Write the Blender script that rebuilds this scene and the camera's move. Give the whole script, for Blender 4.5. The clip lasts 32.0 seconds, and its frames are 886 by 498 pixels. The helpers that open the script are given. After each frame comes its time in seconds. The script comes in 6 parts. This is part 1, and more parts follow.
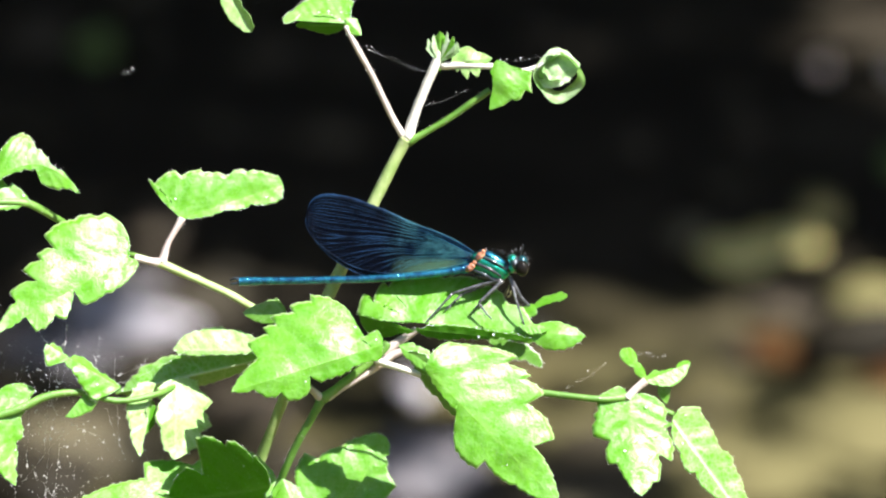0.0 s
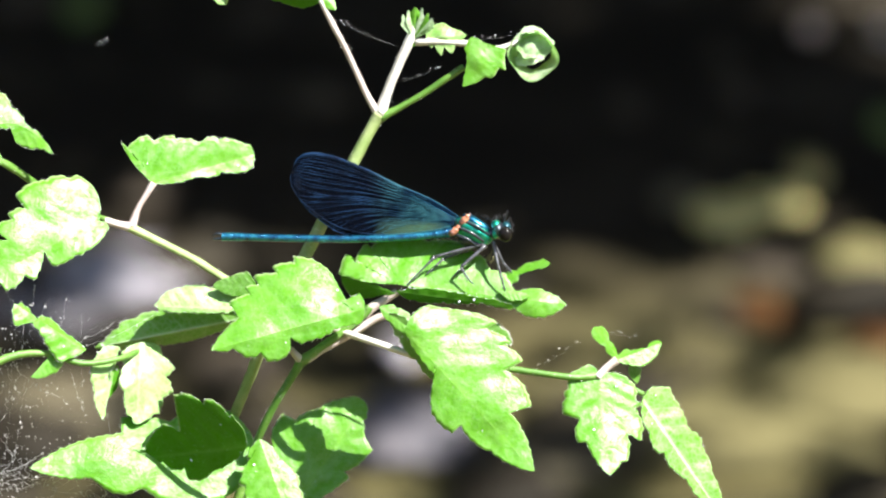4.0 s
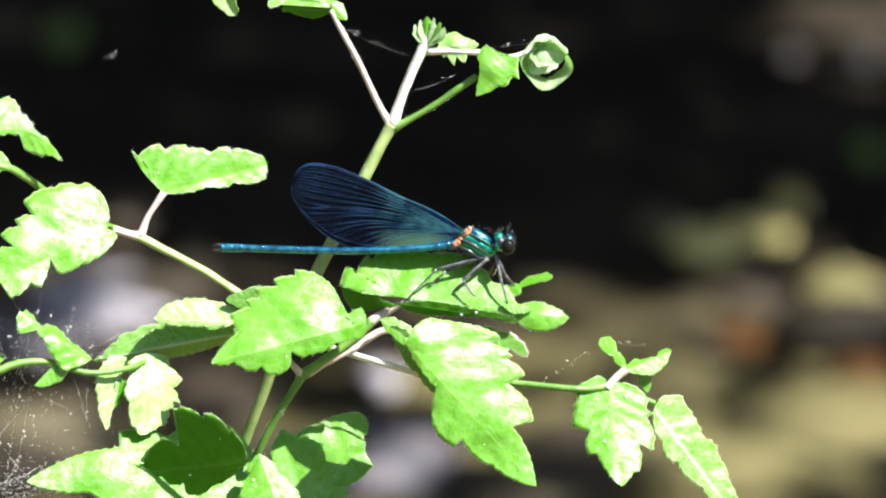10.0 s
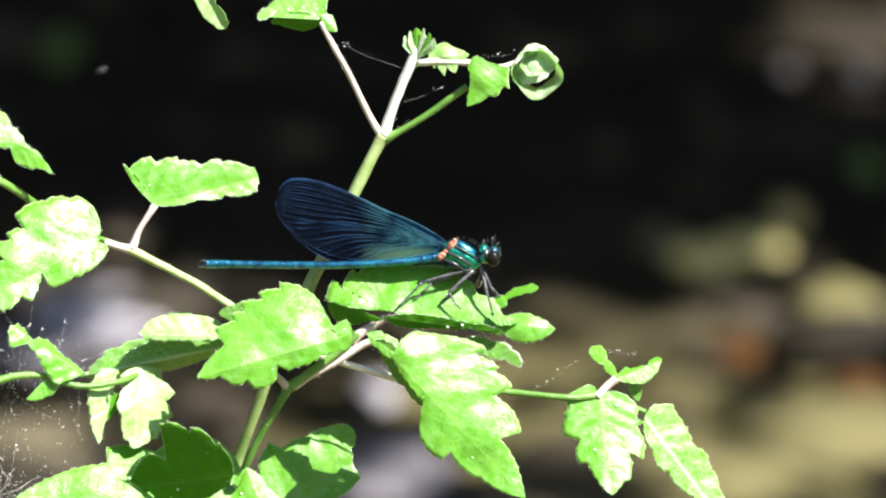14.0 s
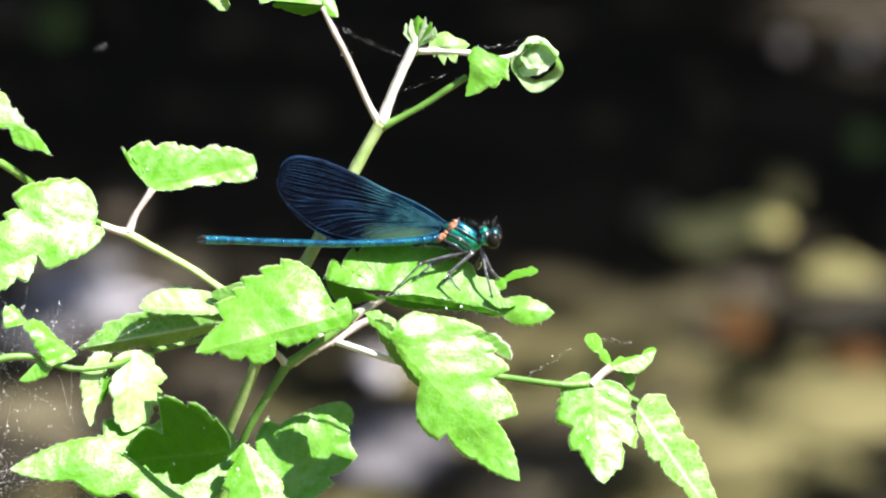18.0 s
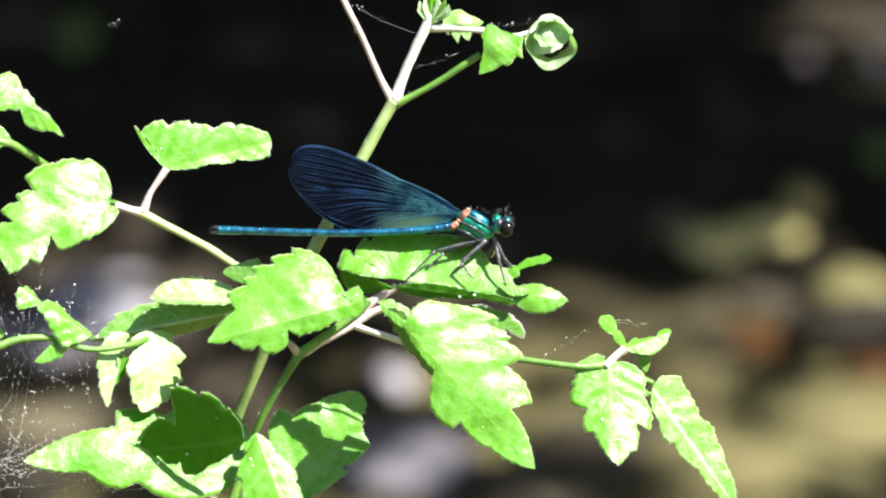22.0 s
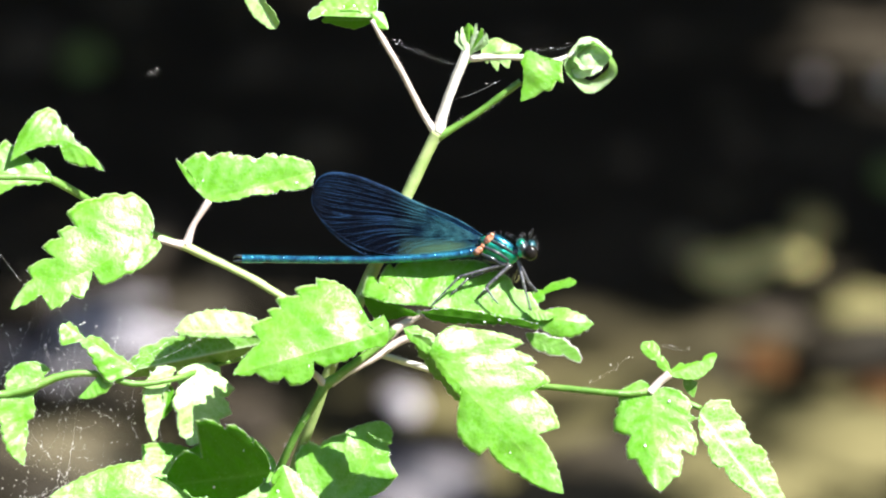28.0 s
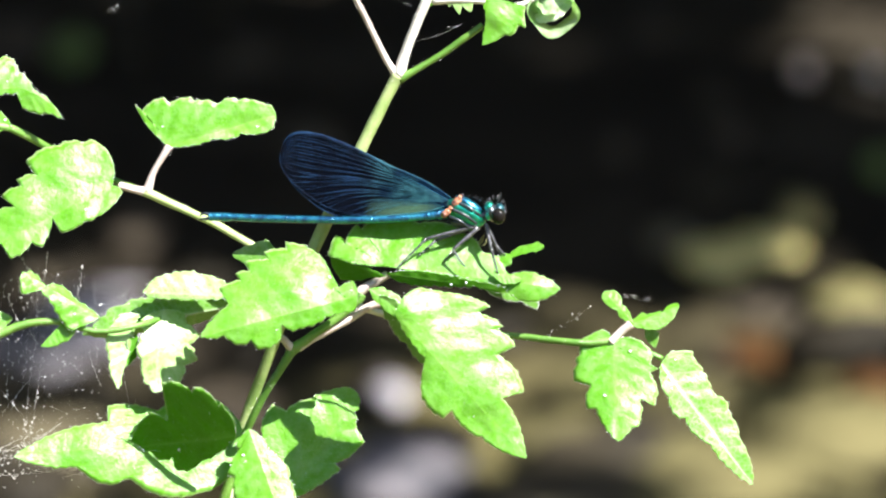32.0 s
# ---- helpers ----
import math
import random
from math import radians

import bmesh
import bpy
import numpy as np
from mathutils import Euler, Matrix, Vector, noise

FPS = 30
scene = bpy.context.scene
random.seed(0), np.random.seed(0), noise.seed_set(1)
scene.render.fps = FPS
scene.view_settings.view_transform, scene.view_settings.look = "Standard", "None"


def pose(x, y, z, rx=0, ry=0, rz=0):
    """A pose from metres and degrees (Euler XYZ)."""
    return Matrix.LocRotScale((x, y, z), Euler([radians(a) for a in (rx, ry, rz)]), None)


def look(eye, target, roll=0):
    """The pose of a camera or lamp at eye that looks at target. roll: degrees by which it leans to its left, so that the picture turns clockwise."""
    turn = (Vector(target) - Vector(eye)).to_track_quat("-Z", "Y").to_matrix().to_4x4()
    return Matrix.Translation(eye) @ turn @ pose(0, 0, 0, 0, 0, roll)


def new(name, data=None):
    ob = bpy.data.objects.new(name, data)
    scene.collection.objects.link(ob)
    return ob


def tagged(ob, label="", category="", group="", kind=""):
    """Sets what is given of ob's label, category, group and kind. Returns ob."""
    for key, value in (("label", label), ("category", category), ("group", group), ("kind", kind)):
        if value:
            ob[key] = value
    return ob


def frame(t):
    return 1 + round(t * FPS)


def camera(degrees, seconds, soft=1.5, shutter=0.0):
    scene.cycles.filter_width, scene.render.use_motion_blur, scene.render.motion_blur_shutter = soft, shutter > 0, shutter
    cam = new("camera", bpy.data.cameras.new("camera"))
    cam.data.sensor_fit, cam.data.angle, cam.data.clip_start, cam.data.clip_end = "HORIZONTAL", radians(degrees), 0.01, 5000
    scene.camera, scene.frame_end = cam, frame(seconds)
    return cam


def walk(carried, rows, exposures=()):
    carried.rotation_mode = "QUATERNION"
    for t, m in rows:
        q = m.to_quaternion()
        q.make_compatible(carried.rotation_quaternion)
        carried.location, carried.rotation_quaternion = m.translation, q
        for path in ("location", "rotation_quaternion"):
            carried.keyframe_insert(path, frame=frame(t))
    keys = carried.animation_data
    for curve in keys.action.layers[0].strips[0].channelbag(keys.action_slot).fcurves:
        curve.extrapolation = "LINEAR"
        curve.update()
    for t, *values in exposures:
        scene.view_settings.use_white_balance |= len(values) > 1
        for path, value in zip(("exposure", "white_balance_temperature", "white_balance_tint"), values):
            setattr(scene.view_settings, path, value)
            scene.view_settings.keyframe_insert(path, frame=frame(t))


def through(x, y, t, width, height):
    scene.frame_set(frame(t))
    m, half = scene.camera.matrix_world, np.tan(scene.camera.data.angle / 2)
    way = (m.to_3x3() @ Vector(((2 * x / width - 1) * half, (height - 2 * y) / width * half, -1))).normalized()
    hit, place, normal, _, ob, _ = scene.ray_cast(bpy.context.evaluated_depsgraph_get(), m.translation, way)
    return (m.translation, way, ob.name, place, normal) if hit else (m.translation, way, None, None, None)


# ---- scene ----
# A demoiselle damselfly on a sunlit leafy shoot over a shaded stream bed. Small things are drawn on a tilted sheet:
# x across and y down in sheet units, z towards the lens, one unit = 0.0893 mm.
UNIT = 8.928e-5
EXPO = 1.84
TILT = 15.0
SHEET = Matrix(((1, 0, 0, 0),
                (0, math.sin(radians(TILT)), -math.cos(radians(TILT)), 0),
                (0, math.cos(radians(TILT)), math.sin(radians(TILT)), 0),
                (0, 0, 0, 1)))
EYE = SHEET @ Vector((0, 0, 0.8))
GROUND_Z = -0.50


def sh(x, y, z=0.0):
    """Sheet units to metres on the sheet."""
    return Vector(((x - 784) * UNIT, (441 - y) * UNIT, z * UNIT))


# ---------------------------------------------------------------- camera
cam = camera(10.0, 32.0, soft=2.3)
cam.data.dof.use_dof = True
cam.data.dof.focus_distance = 0.8
cam.data.dof.aperture_fstop = 20.0


def aim(yaw, nod, back):
    return look(EYE + SHEET @ Vector((0, 0, back / 1000)), (0, 0, 0)) @ pose(0, 0, 0, 0, yaw, 0) @ pose(0, 0, 0, nod, 0, 0)


walk(cam, [
    (0, aim(0.173, 0.196, 8.1)),
    (0.5, aim(0.162, 0.016, 8.1)),
    (1, aim(0.038, -0.303, 8.1)),
    (1.5, aim(-0.015, -0.358, 8.1)),
    (2, aim(-0.031, -0.387, 8.1)),
    (2.5, aim(-0.083, -0.393, 8.1)),
    (3, aim(0.005, -0.361, 8.1)),
    (3.5, aim(0.032, -0.300, 8.1)),
    (5.5, aim(0.054, -0.149, 3.2)),
    (6, aim(0.038, -0.175, 2.8)),
    (6.5, aim(0.006, -0.198, 2.3)),
    (7, aim(0.069, -0.162, 1.8)),
    (7.5, aim(0.031, -0.070, 1.4)),
    (8, aim(0.076, -0.073, 0.9)),
    (8.5, aim(0.055, -0.063, 0.5)),
    (9, aim(0.000, 0.000, 0.0)),
    (9.5, aim(-0.078, 0.079, -0.1)),
    (10, aim(-0.177, 0.075, -0.2)),
    (10.5, aim(-0.223, 0.033, -0.3)),
    (11, aim(-0.239, 0.085, -0.4)),
    (11.5, aim(-0.269, 0.118, -0.5)),
    (12, aim(-0.275, 0.147, -0.7)),
    (12.5, aim(-0.259, 0.206, -0.8)),
    (13, aim(-0.269, 0.275, -0.9)),
    (13.5, aim(-0.275, 0.304, -1.0)),
    (14, aim(-0.213, 0.239, -1.1)),
    (14.5, aim(-0.204, 0.099, -1.2)),
    (16.5, aim(-0.142, -0.077, -1.6)),
    (17, aim(-0.158, -0.051, -1.7)),
    (17.5, aim(-0.208, -0.022, -1.9)),
    (18, aim(-0.237, -0.044, -2.0)),
    (18.5, aim(-0.247, -0.038, -2.1)),
    (19, aim(-0.263, 0.070, -2.2)),
    (19.5, aim(-0.247, 0.090, -2.3)),
    (20, aim(-0.205, 0.067, -2.4)),
    (20.5, aim(-0.156, 0.018, -2.6)),
    (21, aim(-0.101, 0.054, -2.9)),
    (21.5, aim(-0.071, 0.103, -3.1)),
    (22, aim(-0.042, 0.084, -3.4)),
    (22.5, aim(-0.023, 0.084, -3.6)),
    (23, aim(-0.017, 0.133, -3.9)),
    (23.5, aim(-0.010, 0.153, -4.1)),
    (24, aim(-0.000, 0.167, -4.4)),
    (24.5, aim(-0.013, 0.174, -4.6)),
    (25, aim(-0.005, 0.228, -4.9)),
    (25.5, aim(0.006, 0.295, -5.1)),
    (27.5, aim(0.042, 0.397, -6.1)),
    (28, aim(0.058, 0.345, -6.3)),
    (28.5, aim(0.057, 0.234, -6.7)),
    (29, aim(0.037, 0.207, -7.1)),
    (29.5, aim(0.008, 0.238, -7.5)),
    (30, aim(0.030, 0.274, -7.9)),
    (30.5, aim(0.023, 0.222, -8.3)),
    (31, aim(0.029, 0.203, -8.7)),
    (31.5, aim(-0.013, 0.204, -9.1)),
    (32, aim(-0.066, 0.243, -9.5)),
], exposures=[(0, EXPO), (9, EXPO + 0.03), (18, EXPO + 0.06), (32, EXPO + 0.19)])

# ---------------------------------------------------------------- light
SUN_EL, SUN_AZ = 54.0, 116.0   # azimuth from north (+y) clockwise towards +x
world = bpy.data.worlds.new("sky")
scene.world = world
world.use_nodes = True
wn = world.node_tree.nodes
sky = wn.new("ShaderNodeTexSky")
sky.sky_type = "NISHITA"
sky.sun_disc = False
sky.sun_elevation, sky.sun_rotation = radians(SUN_EL), radians(SUN_AZ)
world.node_tree.links.new(sky.outputs[0], wn["Background"].inputs[0])
wn["Background"].inputs[1].default_value = 0.07
sun = new("sun", bpy.data.lights.new("sun", "SUN"))
sun.data.energy, sun.data.angle, sun.data.color = 5.0, radians(0.53), (1.0, 0.97, 0.94)
az, el = radians(SUN_AZ), radians(SUN_EL)
sun.matrix_world = look(Vector((math.sin(az) * math.cos(el), math.cos(az) * math.cos(el), math.sin(el))) * 6, (0, 0, 0))


# ---------------------------------------------------------------- materials
class Mat:
    """A small node builder."""

    def __init__(self, name):
        self.m = bpy.data.materials.new(name)
        self.m.use_nodes = True
        self.t = self.m.node_tree
        self.b = self.t.nodes["Principled BSDF"]

    def n(self, kind, **kw):
        node = self.t.nodes.new("ShaderNode" + kind)
        for k, v in kw.items():
            node.inputs[k.replace("_", " ")].default_value = v
        return node

    def l(self, a, b):
        self.t.links.new(a, b)

    def noise(self, scale, detail=4, vec=None, rough=0.6):
        node = self.n("TexNoise", Scale=scale, Detail=detail, Roughness=rough)
        self.l(vec or self.obj(), node.inputs["Vector"])
        return node.outputs["Fac"]

    def obj(self):
        return self.n("TexCoord").outputs["Object"]

    def ramp(self, fac, stops):
        node = self.n("ValToRGB")
        while len(node.color_ramp.elements) < len(stops):
            node.color_ramp.elements.new(0.5)
        for e, (p, c) in zip(node.color_ramp.elements, stops):
            e.position, e.color = p, (*c, 1)
        self.l(fac, node.inputs["Fac"])
        return node.outputs["Color"]

    def mix(self, fac, a, b, mode="MIX"):
        node = self.t.nodes.new("ShaderNodeMix")
        node.data_type, node.blend_type = "RGBA", mode
        for slot, v in ((0, fac), (6, a), (7, b)):
            if isinstance(v, (int, float)):
                node.inputs[slot].default_value = v
            elif isinstance(v, tuple):
                node.inputs[slot].default_value = (*v, 1)
            else:
                self.l(v, node.inputs[slot])
        return node.outputs[2]

    def math(self, op, a, b=0.0, c=0.0):
        node = self.t.nodes.new("ShaderNodeMath")
        node.operation = op
        for i, v in enumerate((a, b, c)):
            if isinstance(v, (int, float)):
                node.inputs[i].default_value = v
            else:
                self.l(v, node.inputs[i])
        return node.outputs[0]

    def bump(self, height, strength=0.4, distance=0.0003):
        node = self.n("Bump", Strength=strength, Distance=distance)
        self.l(height, node.inputs["Height"])
        self.l(node.outputs["Normal"], self.b.inputs["Normal"])
        return node.outputs["Normal"]

    def put(self, **kw):
        for k, v in kw.items():
            slot = self.b.inputs[k.replace("_", " ")]
            if isinstance(v, (int, float)):
                slot.default_value = v
            elif isinstance(v, tuple):
                slot.default_value = (*v, 1) if len(v) == 3 else v
            else:
                self.l(v, slot)
        return self


def leaf_material(name, dark, light, vein, through=0.4, rib=0.3, gloss=0.28, shine=0.88):
    m = Mat(name)
    uv = m.n("TexCoord").outputs["UV"]
    sep = m.n("SeparateXYZ")
    m.l(uv, sep.inputs[0])
    u, v = sep.outputs[0], sep.outputs[1]
    side = m.math("ABSOLUTE", m.math("SUBTRACT", v, 0.5))          # 0 at the midrib, 0.5 at the margin
    lat = m.math("FRACT", m.math("SUBTRACT", m.math("MULTIPLY", u, 6.5), m.math("MULTIPLY", side, 4.2)))
    lat = m.math("ABSOLUTE", m.math("SUBTRACT", lat, 0.5))
    mid = m.math("SUBTRACT", 1.0, m.math("MINIMUM", m.math("MULTIPLY", side, 9.0), 1.0))
    lat = m.math("SUBTRACT", 1.0, m.math("MINIMUM", m.math("MULTIPLY", lat, 8.0), 1.0))
    veins = m.math("MAXIMUM", mid, m.math("MULTIPLY", lat, 0.6))
    net = m.n("TexVoronoi", Scale=1100.0)
    net.feature = "DISTANCE_TO_EDGE"
    m.l(m.obj(), net.inputs["Vector"])
    cell = m.math("MINIMUM", m.math("MULTIPLY", net.outputs["Distance"], 4.0), 1.0)
    patch, pucker, grain, fleck = m.noise(150.0, 3), m.noise(420.0, 4), m.noise(2600.0, 3), m.noise(900.0, 4)
    tone = m.math("ADD", m.math("MULTIPLY", patch, 0.5), m.math("ADD", m.math("MULTIPLY", pucker, 0.3), m.math("MULTIPLY", fleck, 0.2)))
    col = m.ramp(tone, [(0.34, dark), (0.66, light)])
    col = m.mix(m.math("MULTIPLY", m.math("SUBTRACT", 1.0, cell), 0.15), col, vein)
    col = m.mix(m.math("MULTIPLY", m.math("POWER", veins, 3.0), rib), col, vein)
    rim = m.math("GREATER_THAN", side, 0.486)
    col = m.mix(m.math("MULTIPLY", rim, 0.5), col, (0.5, 0.6, 0.3))
    hair = m.math("GREATER_THAN", grain, 0.66)
    col = m.mix(m.math("MULTIPLY", hair, 0.25), col, (0.55, 0.62, 0.45))
    height = m.math("ADD", m.math("MULTIPLY", cell, 0.3), m.math("SUBTRACT", m.math("MULTIPLY", pucker, 2.2), m.math("MULTIPLY", veins, 0.3)))
    height = m.math("ADD", height, m.math("MULTIPLY", fleck, 0.7))
    m.bump(height, 0.15, 0.0005)
    waxy = m.n("MapRange", From_Min=0.40, From_Max=0.60, To_Min=0.3, To_Max=1.2)
    m.l(m.math("ADD", m.math("MULTIPLY", fleck, 0.55), m.math("MULTIPLY", pucker, 0.45)), waxy.inputs["Value"])
    m.put(Base_Color=col, Roughness=m.math("ADD", m.math("MULTIPLY", fleck, 0.34), gloss), Specular_IOR_Level=m.math("MULTIPLY", waxy.outputs[0], shine))
    trans = m.n("BsdfTranslucent")
    m.l(m.mix(0.75, col, (0.27, 0.62, 0.012)), trans.inputs["Color"])
    mixer = m.n("MixShader", Fac=through)
    m.l(m.b.outputs[0], mixer.inputs[1])
    m.l(trans.outputs[0], mixer.inputs[2])
    m.l(mixer.outputs[0], m.t.nodes["Material Output"].inputs["Surface"])
    return m.m


def stem_material(name, a, b, c):
    m = Mat(name)
    big, fine = m.noise(160, 4), m.noise(1800, 3)
    col = m.ramp(big, [(0.3, a), (0.5, b), (0.72, c)])
    col = m.mix(m.math("MULTIPLY", m.math("GREATER_THAN", fine, 0.66), 0.4), col, (0.6, 0.6, 0.5))
    m.bump(fine, 0.5, 0.0002)
    return m.put(Base_Color=col, Roughness=0.5, Subsurface_Weight=0.0).m


def metal(name, stops, rough=0.3, scale=700, metallic=0.85, relief=0.35):
    m = Mat(name)
    f, g = m.noise(scale, 4), m.noise(scale * 7, 2)
    m.bump(g, relief, 0.00008)
    return m.put(Base_Color=m.ramp(f, stops), Metallic=metallic, Coat_Weight=0.9, Coat_Roughness=0.2, Roughness=m.math("ADD", m.math("MULTIPLY", g, 0.25), rough - 0.1)).m


LEAF = leaf_material("leaf_green", (0.07, 0.265, 0.004), (0.14, 0.36, 0.028), (0.22, 0.44, 0.06), 0.36)
LEAF_RIBBED = leaf_material("leaf_pale_ribbed", (0.085, 0.28, 0.008), (0.15, 0.38, 0.03), (0.66, 0.74, 0.55), 0.34, 0.8)
# paler leaf copy; on sunlit leaves part of their brightness is in this colour
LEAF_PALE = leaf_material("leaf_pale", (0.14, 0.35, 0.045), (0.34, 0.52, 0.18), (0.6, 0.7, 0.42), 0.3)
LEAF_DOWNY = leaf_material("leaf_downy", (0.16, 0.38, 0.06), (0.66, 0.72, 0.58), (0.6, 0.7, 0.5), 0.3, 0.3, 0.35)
# two darker copies of the leaf green, with shade put into the colour
LEAF_DARK = leaf_material("leaf_painted_dim", (0.065, 0.20, 0.012), (0.11, 0.26, 0.03), (0.15, 0.30, 0.07), 0.16)
LEAF_SHADE = leaf_material("leaf_painted_shade", (0.048, 0.19, 0.005), (0.066, 0.23, 0.008), (0.15, 0.32, 0.06), 0.32, 0.6, 0.5, 0.2)
STEM_GREEN = stem_material("stem_green", (0.045, 0.13, 0.012), (0.08, 0.19, 0.022), (0.14, 0.26, 0.05))
STEM_PALE = stem_material("stem_pale_green", (0.15, 0.24, 0.06), (0.24, 0.32, 0.11), (0.34, 0.38, 0.18))
STEM_PINK = stem_material("stem_pinkish", (0.28, 0.21, 0.185), (0.44, 0.36, 0.325), (0.58, 0.52, 0.48))
# downy stem, whitened so that the glare of the sun is in its colour
STEM_DOWNY_LIT = stem_material("stem_downy_sunlit", (0.42, 0.40, 0.33), (0.56, 0.54, 0.47), (0.7, 0.68, 0.62))
STEM_BROWN = stem_material("stem_brownish", (0.10, 0.11, 0.04), (0.20, 0.19, 0.09), (0.30, 0.28, 0.16))
BLUE = metal("abdomen_metallic_blue", [(0.36, (0.006, 0.07, 0.15)), (0.5, (0.014, 0.17, 0.29)), (0.7, (0.04, 0.31, 0.39))], 0.26, relief=0.03)
GREEN_METAL = metal("thorax_metallic_green", [(0.3, (0.0, 0.09, 0.08)), (0.5, (0.0, 0.34, 0.22)), (0.7, (0.05, 0.5, 0.3))], 0.3, 500)
DARK_METAL = metal("dark_chitin", [(0.35, (0.01, 0.012, 0.02)), (0.7, (0.03, 0.05, 0.06))], 0.4, 900, 0.4)
LEG = metal("leg_chitin", [(0.3, (0.02, 0.02, 0.025)), (0.7, (0.09, 0.09, 0.10))], 0.42, 1500, 0.1)
FACE = metal("face_chitin", [(0.3, (0.004, 0.02, 0.03)), (0.55, (0.01, 0.08, 0.10)), (0.75, (0.05, 0.22, 0.22))], 0.4, 900, 0.6)
ORANGE = metal("wing_base_orange", [(0.38, (0.07, 0.025, 0.012)), (0.5, (0.28, 0.10, 0.045)), (0.62, (0.44, 0.20, 0.10))], 0.55, 900, 0.0)
EYE_BLACK = Mat("eye_gloss_black").put(Base_Color=(0.008, 0.007, 0.006), Roughness=0.12, Specular_IOR_Level=0.14).m


def vein_material():
    """Blue veins that turn teal towards the wing root."""
    m = Mat("wing_vein")
    sep = m.n("SeparateXYZ")
    m.l(m.obj(), sep.inputs[0])
    f = m.noise(260, 4)
    far = m.ramp(f, [(0.42, (0.0025, 0.008, 0.022)), (0.62, (0.015, 0.045, 0.105))])
    near = m.ramp(f, [(0.38, (0.003, 0.022, 0.05)), (0.62, (0.055, 0.19, 0.21))])
    zone = m.n("MapRange", From_Min=-0.0085, From_Max=-0.001)
    m.l(sep.outputs[0], zone.inputs["Value"])
    return m.put(Base_Color=m.mix(zone.outputs[0], far, near), Metallic=0.0, Roughness=0.5, Specular_IOR_Level=0.08).m


VEIN_BLUE = vein_material()


def membrane_material(name, far, near, net):
    """Wing skin: dark and nearly opaque outwards, teal and clearer towards the root, with a fine net of cross veins."""
    m = Mat(name)
    uv = m.n("TexCoord").outputs["UV"]
    sep = m.n("SeparateXYZ")
    m.l(uv, sep.inputs[0])
    brick = m.n("TexBrick", Scale=1.0, Mortar_Size=0.09, Brick_Width=0.9, Row_Height=1.0)
    brick.inputs["Color1"].default_value = brick.inputs["Color2"].default_value = (0, 0, 0, 1)
    brick.inputs["Mortar"].default_value = (1, 1, 1, 1)
    mp = m.n("Mapping")
    mp.inputs["Scale"].default_value = (70, 42, 1)
    m.l(uv, mp.inputs["Vector"])
    m.l(mp.outputs[0], brick.inputs["Vector"])
    f = m.noise(260, 4)
    zone = m.n("MapRange", From_Min=0.10, From_Max=0.44)
    m.l(m.math("ADD", sep.outputs[0], m.math("MULTIPLY", m.math("SUBTRACT", f, 0.5), 0.12)), zone.inputs["Value"])
    col = m.mix(zone.outputs[0], near, far)
    col = m.mix(m.math("MULTIPLY", brick.outputs["Color"], 0.12), col, net)
    m.bump(brick.outputs["Color"], 0.3, 0.00006)
    m.put(Base_Color=col, Metallic=0.0, Roughness=0.32, Specular_IOR_Level=0.05)
    tr = m.n("BsdfTransparent", Color=(0.45, 0.75, 0.75, 1))
    mixer = m.n("MixShader")
    span = m.n("MapRange", From_Min=0.12, From_Max=0.45, To_Min=0.36, To_Max=0.05)
    m.l(sep.outputs[0], span.inputs["Value"])
    low = m.n("MapRange", From_Min=0.36, From_Max=0.22)
    m.l(m.math("ADD", sep.outputs[1], m.math("MULTIPLY", m.math("SUBTRACT", f, 0.5), 0.3)), low.inputs["Value"])
    inner = m.n("MapRange", From_Min=0.46, From_Max=0.2)
    m.l(sep.outputs[0], inner.inputs["Value"])
    root = m.n("MapRange", From_Min=0.04, From_Max=0.18)
    m.l(sep.outputs[0], root.inputs["Value"])
    clear = m.math("MULTIPLY", m.math("MULTIPLY", low.outputs[0], inner.outputs[0]), root.outputs[0])
    # pale green of the sunlit leaf behind is painted into the clear patch
    m.put(Base_Color=m.mix(clear, col, (0.07, 0.14, 0.085)))
    m.l(m.math("MAXIMUM", span.outputs[0], m.math("MULTIPLY", clear, 0.55)), mixer.inputs[0])
    m.l(m.b.outputs[0], mixer.inputs[1])
    m.l(tr.outputs[0], mixer.inputs[2])
    m.l(mixer.outputs[0], m.t.nodes["Material Output"].inputs["Surface"])
    return m.m


MEMBRANE = membrane_material("wing_membrane", (0.0007, 0.0012, 0.0035), (0.0015, 0.012, 0.034), (0.002, 0.010, 0.028))


def rough_mineral(name, a, b, c, scale=14, rough=0.75):
    m = Mat(name)
    f, g = m.noise(scale, 6), m.noise(scale * 9, 4)
    col = m.mix(m.math("MULTIPLY", g, 0.5), m.ramp(f, [(0.3, a), (0.5, b), (0.7, c)]), a)
    m.bump(g, 0.6, 0.006)
    return m.put(Base_Color=col, Roughness=rough, Specular_IOR_Level=0.15).m




